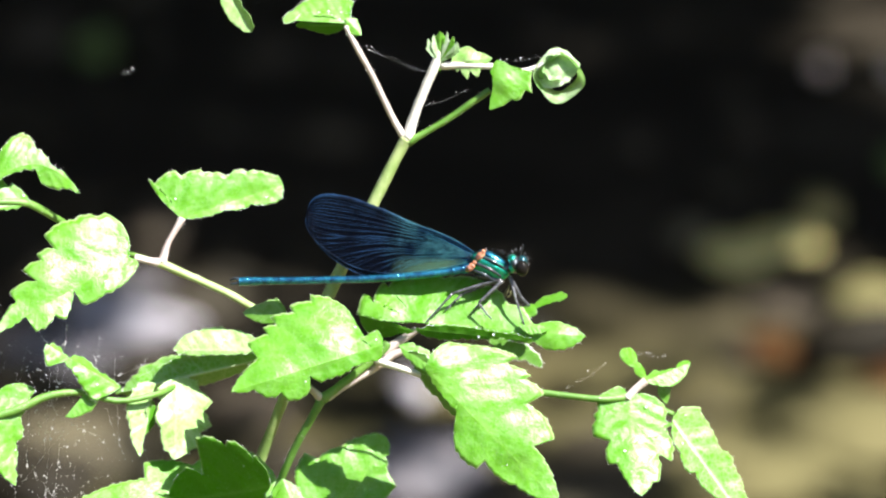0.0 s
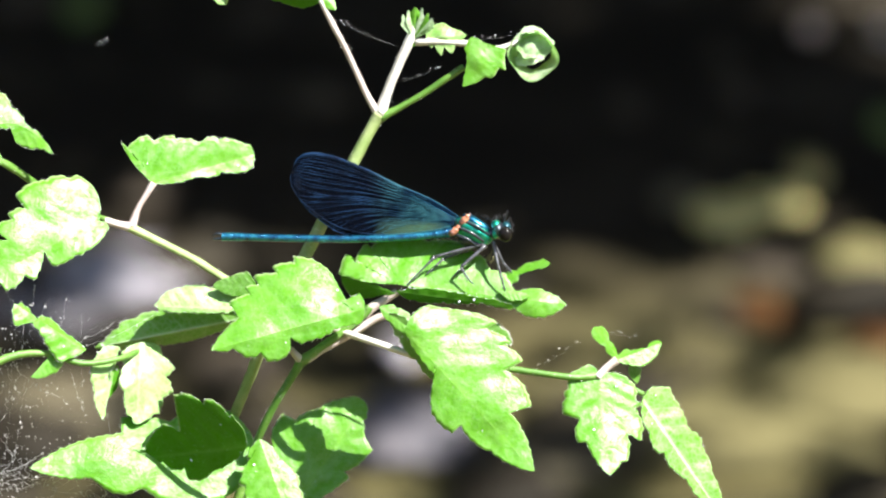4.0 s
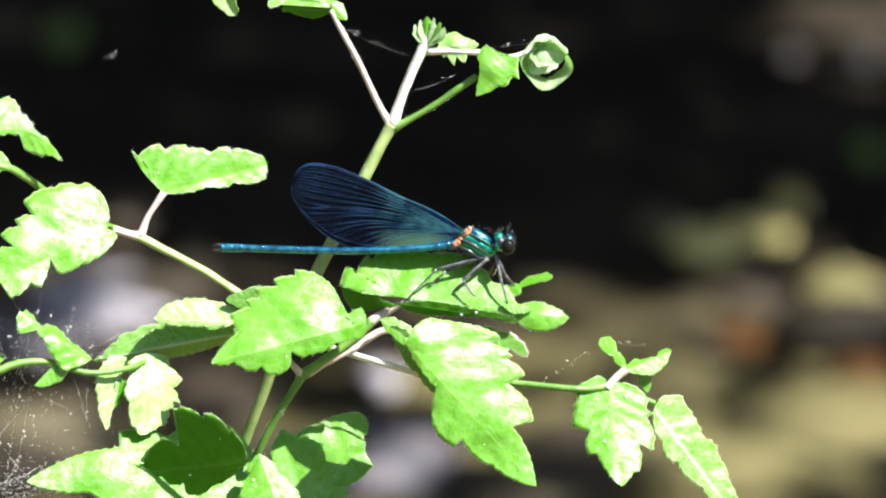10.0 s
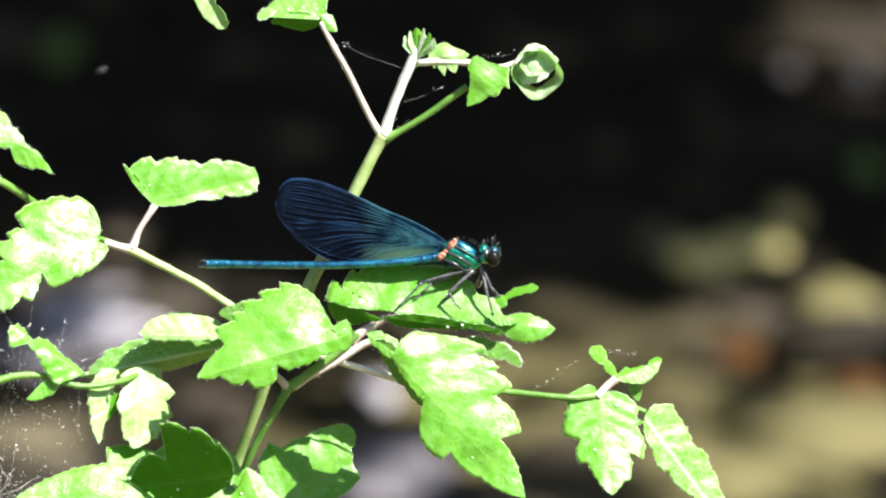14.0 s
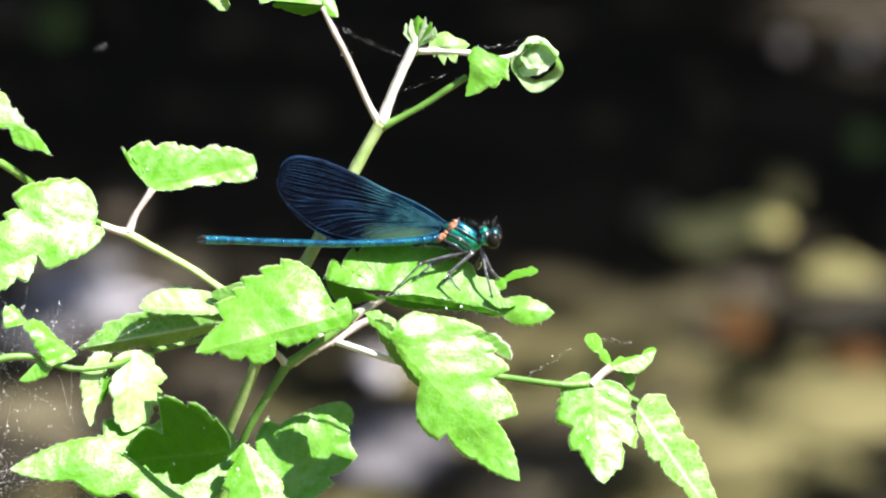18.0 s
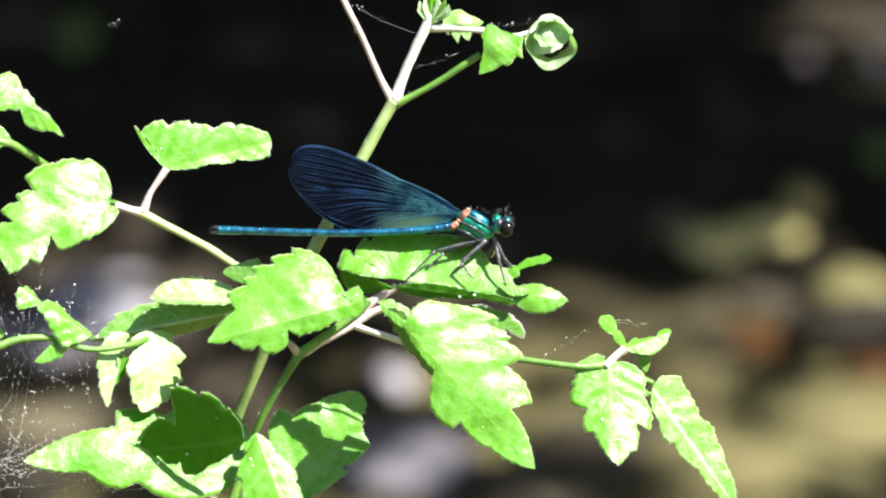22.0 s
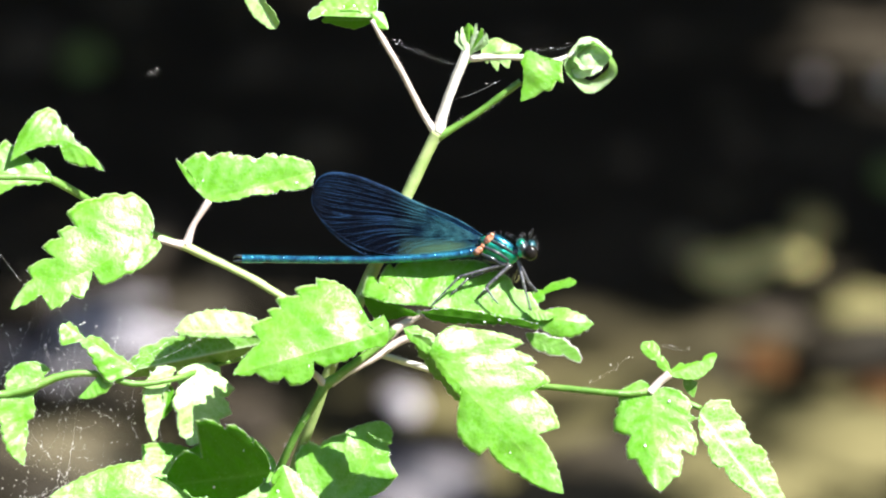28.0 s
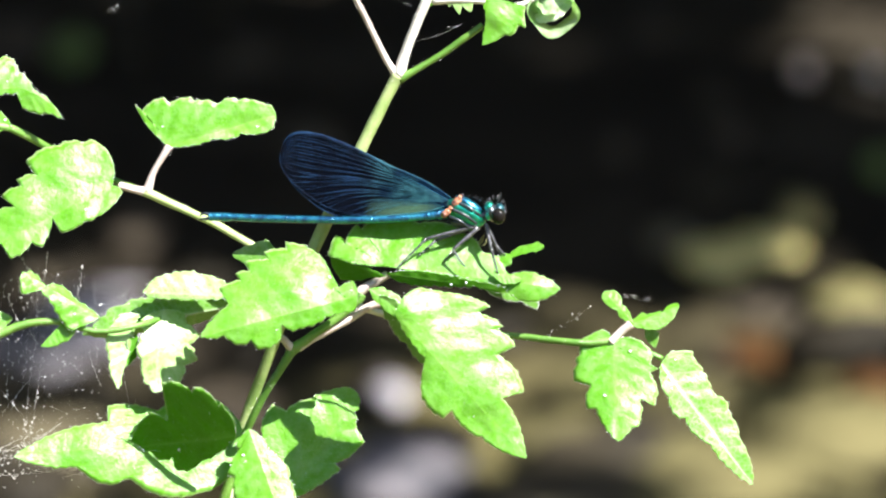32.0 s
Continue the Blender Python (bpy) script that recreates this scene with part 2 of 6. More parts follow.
def bed_material():
    """Dark wet mud, its colour deepened for the shade; pale ochre silt has settled on the shallow side."""
    m = Mat("stream_bed")
    sep = m.n("SeparateXYZ")
    m.l(m.obj(), sep.inputs[0])
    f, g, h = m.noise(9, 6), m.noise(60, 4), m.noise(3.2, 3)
    # near-black tones hold part of the shade over the far bed
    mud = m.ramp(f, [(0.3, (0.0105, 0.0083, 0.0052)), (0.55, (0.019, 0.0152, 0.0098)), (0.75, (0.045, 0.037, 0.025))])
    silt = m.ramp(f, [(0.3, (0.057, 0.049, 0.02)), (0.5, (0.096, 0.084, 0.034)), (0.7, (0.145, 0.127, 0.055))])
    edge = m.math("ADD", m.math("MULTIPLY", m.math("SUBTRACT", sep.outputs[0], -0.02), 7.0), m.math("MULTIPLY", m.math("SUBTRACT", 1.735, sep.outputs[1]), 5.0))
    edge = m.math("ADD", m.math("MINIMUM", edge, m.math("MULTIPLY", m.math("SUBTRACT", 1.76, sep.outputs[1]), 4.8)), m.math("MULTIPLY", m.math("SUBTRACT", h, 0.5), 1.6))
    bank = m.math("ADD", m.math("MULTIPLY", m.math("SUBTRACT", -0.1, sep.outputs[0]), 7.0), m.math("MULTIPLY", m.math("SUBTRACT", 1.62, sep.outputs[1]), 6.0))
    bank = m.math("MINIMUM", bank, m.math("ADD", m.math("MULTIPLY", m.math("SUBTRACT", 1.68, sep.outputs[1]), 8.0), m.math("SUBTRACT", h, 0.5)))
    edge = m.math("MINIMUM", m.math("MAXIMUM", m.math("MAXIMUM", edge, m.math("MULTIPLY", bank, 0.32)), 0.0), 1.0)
    m.bump(m.math("ADD", f, m.math("MULTIPLY", g, 0.3)), 0.6, 0.01)
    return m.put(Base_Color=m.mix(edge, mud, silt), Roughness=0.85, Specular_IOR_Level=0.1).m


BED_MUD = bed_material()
SAND = rough_mineral("ochre_silt", (0.066, 0.058, 0.023), (0.096, 0.085, 0.036), (0.13, 0.114, 0.05), 7, 0.85)
STONE_OCHRE = rough_mineral("stone_ochre", (0.46, 0.39, 0.13), (0.61, 0.53, 0.20), (0.69, 0.62, 0.28))
STONE_YELLOW = rough_mineral("stone_yellowish", (0.14, 0.125, 0.05), (0.2, 0.18, 0.075), (0.26, 0.235, 0.11))
# whitish and pinkish: high reflectance painted to give the bright discs of wet glints
STONE_GLINT_WHITE = rough_mineral("stone_glint_whitish", (0.5, 0.44, 0.4), (0.6, 0.54, 0.5), (0.7, 0.64, 0.6))
STONE_GREY = rough_mineral("stone_grey", (0.22, 0.205, 0.22), (0.35, 0.33, 0.355), (0.48, 0.455, 0.5))
STONE_GLINT_PINK = rough_mineral("stone_glint_pinkish", (0.5, 0.40, 0.34), (0.6, 0.49, 0.43), (0.68, 0.57, 0.51))
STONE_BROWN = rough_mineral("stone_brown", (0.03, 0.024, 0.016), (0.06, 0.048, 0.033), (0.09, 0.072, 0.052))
STONE_SILTY = rough_mineral("stone_silty_brown", (0.075, 0.064, 0.038), (0.115, 0.098, 0.06), (0.16, 0.14, 0.088))
STONE_DIM = rough_mineral("stone_dim_grey", (0.095, 0.087, 0.094), (0.15, 0.14, 0.15), (0.21, 0.2, 0.212))
LEAF_BROWN = rough_mineral("fallen_leaf_brown", (0.02, 0.009, 0.002), (0.055, 0.021, 0.004), (0.09, 0.036, 0.007), 30)
MOSS = rough_mineral("moss_green", (0.07, 0.11, 0.03), (0.14, 0.20, 0.06), (0.2, 0.28, 0.09), 25)
BARK = rough_mineral("bark", (0.03, 0.024, 0.018), (0.07, 0.055, 0.04), (0.12, 0.1, 0.075), 10)
CANOPY = rough_mineral("canopy_leaf", (0.025, 0.06, 0.012), (0.045, 0.10, 0.02), (0.07, 0.14, 0.03), 3)
SILK = Mat("spider_silk").put(Base_Color=(0.75, 0.75, 0.74), Roughness=0.35).m


# ---------------------------------------------------------------- mesh helpers
def mesh_object(name, bm, material, smooth=True):
    me = bpy.data.meshes.new(name)
    bm.normal_update()
    bm.to_mesh(me)
    bm.free()
    me.materials.append(material)
    if smooth:
        me.polygons.foreach_set("use_smooth", [True] * len(me.polygons))
    return new(name, me)


def part(name, bm, material, parent, label="", at=None):
    ob = mesh_object(name, bm, material)
    ob.parent = parent
    if at is not None:
        ob.location = at
    return tagged(ob, label) if label else ob


def spline(points, n):
    """A smooth run of n points through the given ones (tuples of any length)."""
    p = [np.array(q, float) for q in points]
    p = [2 * p[0] - p[1]] + p + [2 * p[-1] - p[-2]]
    out = []
    for i in range(n):
        f = i / (n - 1) * (len(p) - 3)
        k = min(int(f), len(p) - 4)
        f -= k
        a, b, c, d = p[k:k + 4]
        out.append(0.5 * (2 * b + (c - a) * f + (2 * a - 5 * b + 4 * c - d) * f ** 2 + (3 * b - a - 3 * c + d) * f ** 3))
    return out


def tube(bm, points, n=24, sides=10, wobble=0.0):
    """Adds a tube through sheet points (x, y, z, radius) to bm, in metres of the sheet."""
    run = spline(points, n)
    rings = []
    for i, q in enumerate(run):
        a, b = run[max(i - 1, 0)], run[min(i + 1, n - 1)]
        d = (sh(*b[:3]) - sh(*a[:3])).normalized()
        s = d.cross(Vector((0, 0, 1)))
        s = s.normalized() if s.length > 1e-4 else Vector((1, 0, 0))
        t = s.cross(d)
        r = q[3] * UNIT
        ring = []
        for j in range(sides):
            an = 2 * math.pi * j / sides
            w = 1 + wobble * noise.noise(Vector((q[0] * 0.05, q[1] * 0.05, j * 1.3)))
            ring.append(bm.verts.new(sh(*q[:3]) + (s * math.cos(an) + t * math.sin(an)) * r * w))
        rings.append(ring)
    for a, b in zip(rings, rings[1:]):
        for j in range(sides):
            bm.faces.new((a[j], a[(j + 1) % sides], b[(j + 1) % sides], b[j]))
    bm.faces.new(rings[0][::-1])
    bm.faces.new(rings[-1])
    return bm


def shifted(bm, origin):
    bmesh.ops.translate(bm, verts=bm.verts, vec=-origin)
    return bm


def stem(name, points, material, parent, pivot, label="", n=24, wobble=0.12):
    bm = shifted(tube(bmesh.new(), points, n, wobble=wobble), pivot)
    return part(name, bm, material, parent, label)


def saw(x):
    """A tooth that rises slowly and falls fast."""
    f = x % 1.0
    return f / 0.8 if f < 0.8 else (1 - f) / 0.2


def margin(teeth, size, seed):
    """The outline of one leaf half from base to tip, evenly spaced. Each tooth: its point (along, out), the notch that follows
    it (along, out), and how far the edge before it bulges; a pair alone has a small notch."""
    pts = [np.array((0.0, 0.0))]
    prev = pts[0]
    for tooth in [*teeth, (1.0, 0.0)]:
        tip = np.array(tooth[:2]) * size
        cut = np.array(tooth[2:4]) * size if len(tooth) > 3 else tip
        if len(tooth) == 2 and tooth != (1.0, 0.0):
            cut = tip + np.array((0.04 * size, -0.16 * tip[1]))
        step = tip - prev
        mid = (prev + tip) / 2 + np.array((-step[1], step[0])) * (tooth[4] if len(tooth) > 4 else 0.15)
        for i in range(1, 9):
            f = i / 8
            pts.append((1 - f) ** 2 * prev + 2 * f * (1 - f) * mid + f * f * tip)
        if cut is not tip:
            pts.append(tip * 0.45 + cut * 0.55)
            pts.append(cut)
        prev = cut
    pts = np.array(pts)
    run = np.concatenate(([0], np.cumsum(np.linalg.norm(np.diff(pts, axis=0), axis=1))))
    at = np.linspace(0, run[-1], 127)
    res = np.stack((np.interp(at, run, pts[:, 0]), np.interp(at, run, pts[:, 1])), 1)
    fine = min(1.0, size / 150)
    for i in range(1, 126):
        res[i, 1] += fine * (2.2 * noise.noise(Vector((at[i] * 0.09, seed * 5.3, 0))) + 2.4 * (saw(at[i] / 17.0 + seed * 0.3) - 0.5))
    return res


def leaf_mesh(base, tip, up, low, fringe, zb=0.0, zt=0.0, zu=0.0, zl=0.0, arch=0.0, seed=0, cup=0.0, ripple=0.55, wave=6.0, bow=0.0, slant=0.95, swell=()):
    """A toothed leaf on the sheet from base to tip. up and low list the teeth above and below the midrib; zu and zl are the
    depths of those margins against the midrib, zb and zt the depths of base and tip; swell lists bulges (x, y, radius, height), and slant is how far the side veins lean forward."""
    nv = 9
    b, t = np.array(base, float), np.array(tip, float)
    d = t - b
    size = np.linalg.norm(d)
    d /= size
    nrm = np.array((d[1], -d[0]))
    if nrm[1] > 0:
        nrm = -nrm
    ripple, wave = ripple * min(size / 200, 1.0), wave * min(size / 160, 1.0)
    bm = bmesh.new()
    uvl = bm.loops.layers.uv.new("UVMap")
    coords = {}

    def face(vs):
        f = bm.faces.new(vs)
        for lp in f.loops:
            lp[uvl].uv = coords[lp.vert]

    for k, teeth, tilt in ((1, up, zu), (-1, low, zl)):
        edge = margin(teeth, size, seed + k)
        rows = len(edge) - 1
        widest = max(np.abs(edge[:, 1]).max(), 0.1 * size)
        front, back = [], []
        foot = 0.92 * np.maximum.accumulate(np.clip(edge[:, 0] - slant * edge[:, 1], 0, size)) + 0.08 * np.linspace(0, size, rows + 1)
        for m, start in zip(edge, foot):
            rf, rb = [], []
            for j in range(nv + 1):
                f = j / nv
                u = start * (1 - f) + m[0] * f
                w = m[1] * f
                un, wn = u / size, w / widest
                q = b + d * u + nrm * (k * w + bow * 4 * un * (1 - un))
                z = zb + (zt - zb) * un + arch * 4 * un * (1 - un) + tilt * wn + cup * wn * wn
                lat = 6.5 * un - 4.0 * w / size
                z += ripple * math.cos(2 * math.pi * lat) * min(abs(wn) * 3, 1) - ripple * 1.2 * math.exp(-(w * 28 / size) ** 2)
                z += wave * noise.noise(Vector((q[0] * 0.014 + seed * 7.1, q[1] * 0.014, seed)))
                z += 0.22 * wave * noise.noise(Vector((q[0] * 0.05 + seed * 3.3, q[1] * 0.05, seed)))
                for sx, sy, sr, sz in swell:
                    z += sz * math.exp(-((q[0] - sx) ** 2 + (q[1] - sy) ** 2) / (sr * sr))
                rf.append(bm.verts.new(sh(q[0], q[1], z)))
                rb.append(bm.verts.new(sh(q[0], q[1], z - 2.2)))
                coords[rf[-1]] = coords[rb[-1]] = ((lat + 2.1 * f) / 6.5, 0.5 + k * f / 2)
            front.append(rf)
            back.append(rb)
        for i in range(rows):
            for j in range(nv):
                face((front[i][j], front[i][j + 1], front[i + 1][j + 1], front[i + 1][j])[::k])
                face((back[i][j], back[i + 1][j], back[i + 1][j + 1], back[i][j + 1])[::k])
            face((front[i][nv], back[i][nv], back[i + 1][nv], front[i + 1][nv])[::k])
            if size > 110:
                fringe.append((front[i][nv].co.copy(), (front[i][nv].co - front[i][nv - 3].co).normalized(), front[i][nv // 2].co.copy()))
    bmesh.ops.recalc_face_normals(bm, faces=bm.faces[:])
    return bm


FRINGE = {}   # margins of the leaves of each shoot, for their hairs


def leaf(parent, pivot, base, tip, up, low, material=None, label="", name="leaf", **kw):
    bm = leaf_mesh(base, tip, up, low, FRINGE.setdefault(parent.name, []), **kw)
    at = sh(base[0], base[1], kw.get("zb", 0.0))
    return part(name, shifted(bm, at), material or LEAF, parent, label, at - pivot)


def curled_leaf(parent, pivot, cx, cy, z, r, start, turn, width, material, label=""):
    """A leaf rolled up into a loose ring that is seen nearly end on."""
    bm = bmesh.new()
    uvl = bm.loops.layers.uv.new("UVMap")
    n, m = 60, 6
    grid = []
    for i in range(n + 1):
        u = i / n
        an = radians(start + turn * u)
        rr = r * (1 - 0.22 * u) * (1 + 0.07 * math.sin(9 * u * math.pi))
        w = width * math.sin(math.pi * min(0.12 + 0.86 * u, 1)) ** 0.6 * (0.8 + 0.2 * saw(u * 7))
        row = []
        for j in range(m + 1):
            v = j / m - 0.5
            k = rr * (1 + 0.34 * v)
            row.append((bm.verts.new(sh(cx + k * math.cos(an), cy - k * math.sin(an) + v * w * 0.28, z + v * w)), (u, v + 0.5)))
        grid.append(row)
    for a, b in zip(grid, grid[1:]):
        for j in range(m):
            quad = (a[j], a[j + 1], b[j + 1], b[j])
            f = bm.faces.new([q[0] for q in quad])
            for lp, q in zip(f.loops, quad):
                lp[uvl].uv = q[1]
    bmesh.ops.solidify(bm, geom=bm.faces[:], thickness=2.2 * UNIT)
    at = sh(cx, cy, z)
    return part("leaf", shifted(bm, at), material, parent, label, at - pivot)


def ellipsoid(bm, x, y, z, rx, ry, rz, turn=0.0, seg=24, rings=16):
    """An ellipsoid on the sheet; turn in degrees, clockwise."""
    mat = Matrix.Translation(sh(x, y, z)) @ Matrix.Rotation(radians(-turn), 4, "Z") @ Matrix.Diagonal((rx * UNIT, ry * UNIT, rz * UNIT, 1))
    bmesh.ops.create_uvsphere(bm, u_segments=seg, v_segments=rings, radius=1.0, matrix=mat)
    return bm


# ---------------------------------------------------------------- the ground
def ground_height(x, y):
    h = 0.05 * noise.noise(Vector((x * 0.7, y * 0.7, 0))) + 0.02 * noise.noise(Vector((x * 2.7, y * 2.7, 3)))
    bank = max(0.0, math.hypot(x, y - 2) - 5.0)
    return GROUND_Z + h + 7.0 * (1 - math.exp(-bank / 6.0)) * (0.8 + 0.4 * noise.noise(Vector((x * 0.1, y * 0.1, 9))))


def build_ground():
    bm = bmesh.new()
    steps = sorted({round(s * v, 3) for s in (-1, 1) for v in [i * 0.1 for i in range(51)] + [5 + 0.6 * 1.45 ** i for i in range(1, 20)]})
    grid = [[bm.verts.new((x, y + 2.0, ground_height(x, y + 2.0))) for y in steps] for x in steps]
    for a, b in zip(grid, grid[1:]):
        for j in range(len(steps) - 1):
            bm.faces.new((a[j], b[j], b[j + 1], a[j + 1]))
    tagged(mesh_object("ground", bm, BED_MUD), "wet mud of a stream bed, darkened in colour for its shade", "ground", kind="structure")


def on_ground(x, y, level=GROUND_Z):
    """Where the line of sight through the sheet point (x, y) meets the bed."""
    way = SHEET @ sh(x, y) - EYE
    k = (level - EYE.z) / way.z
    p = EYE + way * k
    return p, k


def stone(name, x, y, rx, ry, material, label, category="stone", flat=0.4, seed=0, group="stones of the stream bed"):
    """A worn stone lying on the bed; rx and ry as seen, in sheet units."""
    p, k = on_ground(x, y)
    for _ in range(6):
        p, k = on_ground(x, y, ground_height(p.x, p.y) + 0.45 * ry * UNIT * k * flat)
    a = rx * UNIT * k
    b = ry * UNIT * k / math.sin(radians(TILT)) * 0.62
    c = max(ry * UNIT * k * flat, 0.006)
    bm = bmesh.new()
    bmesh.ops.create_icosphere(bm, subdivisions=4, radius=1.0)
    for vtx in bm.verts:
        s = 1 + 0.22 * noise.noise(vtx.co * 1.4 + Vector((seed * 3.1, 0, 0))) + 0.06 * noise.noise(vtx.co * 5 + Vector((seed, 2, 0)))
        vtx.co = Vector((vtx.co.x * a * s, vtx.co.y * b * s, vtx.co.z * c * s))
    ob = mesh_object(name, bm, material)
    ob.location = (p.x, p.y, ground_height(p.x, p.y) + c * 0.45)
    return tagged(ob, label, category, group)


build_ground()
BED = [
    ("stone", 1280, 422, 66, 38, STONE_OCHRE, "long ochre stone with mossy yellow crust on the stream bed"),
    ("stone", 1372, 398, 62, 36, STONE_OCHRE, "ochre stone wedged against a longer one"),
    ("stone", 1200, 388, 46, 34, STONE_SILTY, "small dull brown stone beside an ochre one"),
    ("stone", 1425, 340, 36, 44, STONE_YELLOW, "rounded ochre stone beside a longer one"),
    ("stone", 1515, 505, 75, 60, STONE_YELLOW, "pale yellow rounded stone lying in silt"),
    # two wet glints, made as small very pale stones
    ("stone", 1430, 92, 17, 17, STONE_GLINT_PINK, "small stone painted pale pinkish for a wet glint"),
    ("stone", 1560, 95, 19, 20, STONE_GLINT_WHITE, "small stone painted whitish for a wet glint"),
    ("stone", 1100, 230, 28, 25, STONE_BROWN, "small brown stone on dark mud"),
    ("stone", 210, 520, 130, 70, STONE_GREY, "pale grey-violet stone at the water's edge"),
    ("stone", 60, 590, 120, 60, STONE_DIM, "grey stone half sunk in mud"),
    ("stone", 255, 370, 55, 60, STONE_BROWN, "brownish stone standing on mud"),
    ("stone", 720, 800, 130, 80, STONE_DIM, "grey-violet stone in the silt"),
    # a glint of reflected light, made as a pale pebble
    ("stone", 700, 665, 34, 28, STONE_GREY, "small pale grey pebble standing in for a water glint"),
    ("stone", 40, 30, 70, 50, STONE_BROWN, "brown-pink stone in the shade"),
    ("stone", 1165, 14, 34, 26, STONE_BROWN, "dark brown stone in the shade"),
    ("moss_clump", 142, 50, 34, 45, MOSS, "small green moss clump on dark mud"),
    ("moss_clump", 1562, 256, 26, 36, MOSS, "low green moss clump beside a whitish stone"),
    ("fallen_leaf", 1335, 590, 62, 42, LEAF_BROWN, "orange-brown dead leaf lying on silt"),
    ("stone", 1480, 720, 190, 80, SAND, "broad ochre silt-covered stone"),
    ("stone", 1250, 800, 230, 80, SAND, "large ochre silt-covered slab"),
    ("stone", 1020, 760, 110, 80, SAND, "ochre silt-covered stone in the bed"),
    ("stone", 110, 760, 150, 70, STONE_SILTY, "dull brown silt-covered stone"),
    ("stone", 420, 690, 90, 50, STONE_BROWN, "dark brown sunken stone"),
    ("stone", 1370, 515, 70, 30, STONE_BROWN, "dark brown wet stone"),
    ("fallen_leaf", 1550, 650, 60, 26, LEAF_BROWN, "brown dead leaf half sunk in silt"),
    ("stone", 1490, 840, 130, 40, SAND, "pale ochre silt-covered stone"),
    ("stone", 1510, 770, 70, 26, STONE_DIM, "dark brown wet stone"),
    ("stone", 1090, 640, 100, 46, SAND, "brown silt-covered stone at the edge of the mud"),
    ("stone", 960, 860, 110, 60, STONE_SILTY, "brown silt-covered stone beside paler silt"),
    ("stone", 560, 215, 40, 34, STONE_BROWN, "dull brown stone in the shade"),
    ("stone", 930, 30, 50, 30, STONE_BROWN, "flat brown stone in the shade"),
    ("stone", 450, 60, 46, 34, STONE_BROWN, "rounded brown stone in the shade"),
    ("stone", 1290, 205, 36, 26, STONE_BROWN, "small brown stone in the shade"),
]
for i, (nm, x, y, rx, ry, mat, lab) in enumerate(BED):
    cat = {"stone": "stone", "moss_clump": "moss", "fallen_leaf": "leaf"}[nm]
    stone(nm, x, y, rx, ry, mat, lab, cat, 0.25 if nm == "fallen_leaf" else 0.5, i, "stones of the stream bed" if nm == "stone" else "")


def gravel_material():
    m = Mat("stream_gravel")
    f = m.noise(40, 4)
    pick = m.n("NewGeometry").outputs["Random Per Island"]
    col = m.ramp(pick, [(0.0, (0.008, 0.0065, 0.004)), (0.55, (0.017, 0.014, 0.0085)), (0.8, (0.03, 0.025, 0.015)), (0.94, (0.036, 0.03, 0.018)), (1.0, (0.075, 0.062, 0.042))])
    m.bump(f, 0.5, 0.004)
    return m.put(Base_Color=m.mix(m.math("MULTIPLY", f, 0.5), col, (0.02, 0.016, 0.01)), Roughness=0.7, Specular_IOR_Level=0.15).m


def build_gravel():
    rnd = random.Random(12)
    bm = bmesh.new()
    for k in range(420):
        x, y = rnd.uniform(-0.42, 0.46), 1.3 + 1.5 * rnd.random() ** 1.2
        if y > 1.78 and -0.06 < x < 0.14:
            continue
        r = 0.007 + (0.022 if y < 1.72 else 0.009) * rnd.random() ** 2
        mat = Matrix.Translation((x, y, ground_height(x, y) + r * 0.2)) @ Euler((0, 0, rnd.uniform(0, 6.3))).to_matrix().to_4x4() @ Matrix.Diagonal((r * rnd.uniform(1, 1.8), r, r * rnd.uniform(0.45, 0.8), 1))
        for vtx in bmesh.ops.create_icosphere(bm, subdivisions=2, radius=1.0, matrix=mat)["verts"]:
            vtx.co += Vector((1, 1, 0.6)) * 0.3 * r * noise.noise(vtx.co * 60)
    tagged(mesh_object("gravel", bm, gravel_material()), "scattered dull brown gravel on the stream bed", "gravel", kind="stuff")


build_gravel()


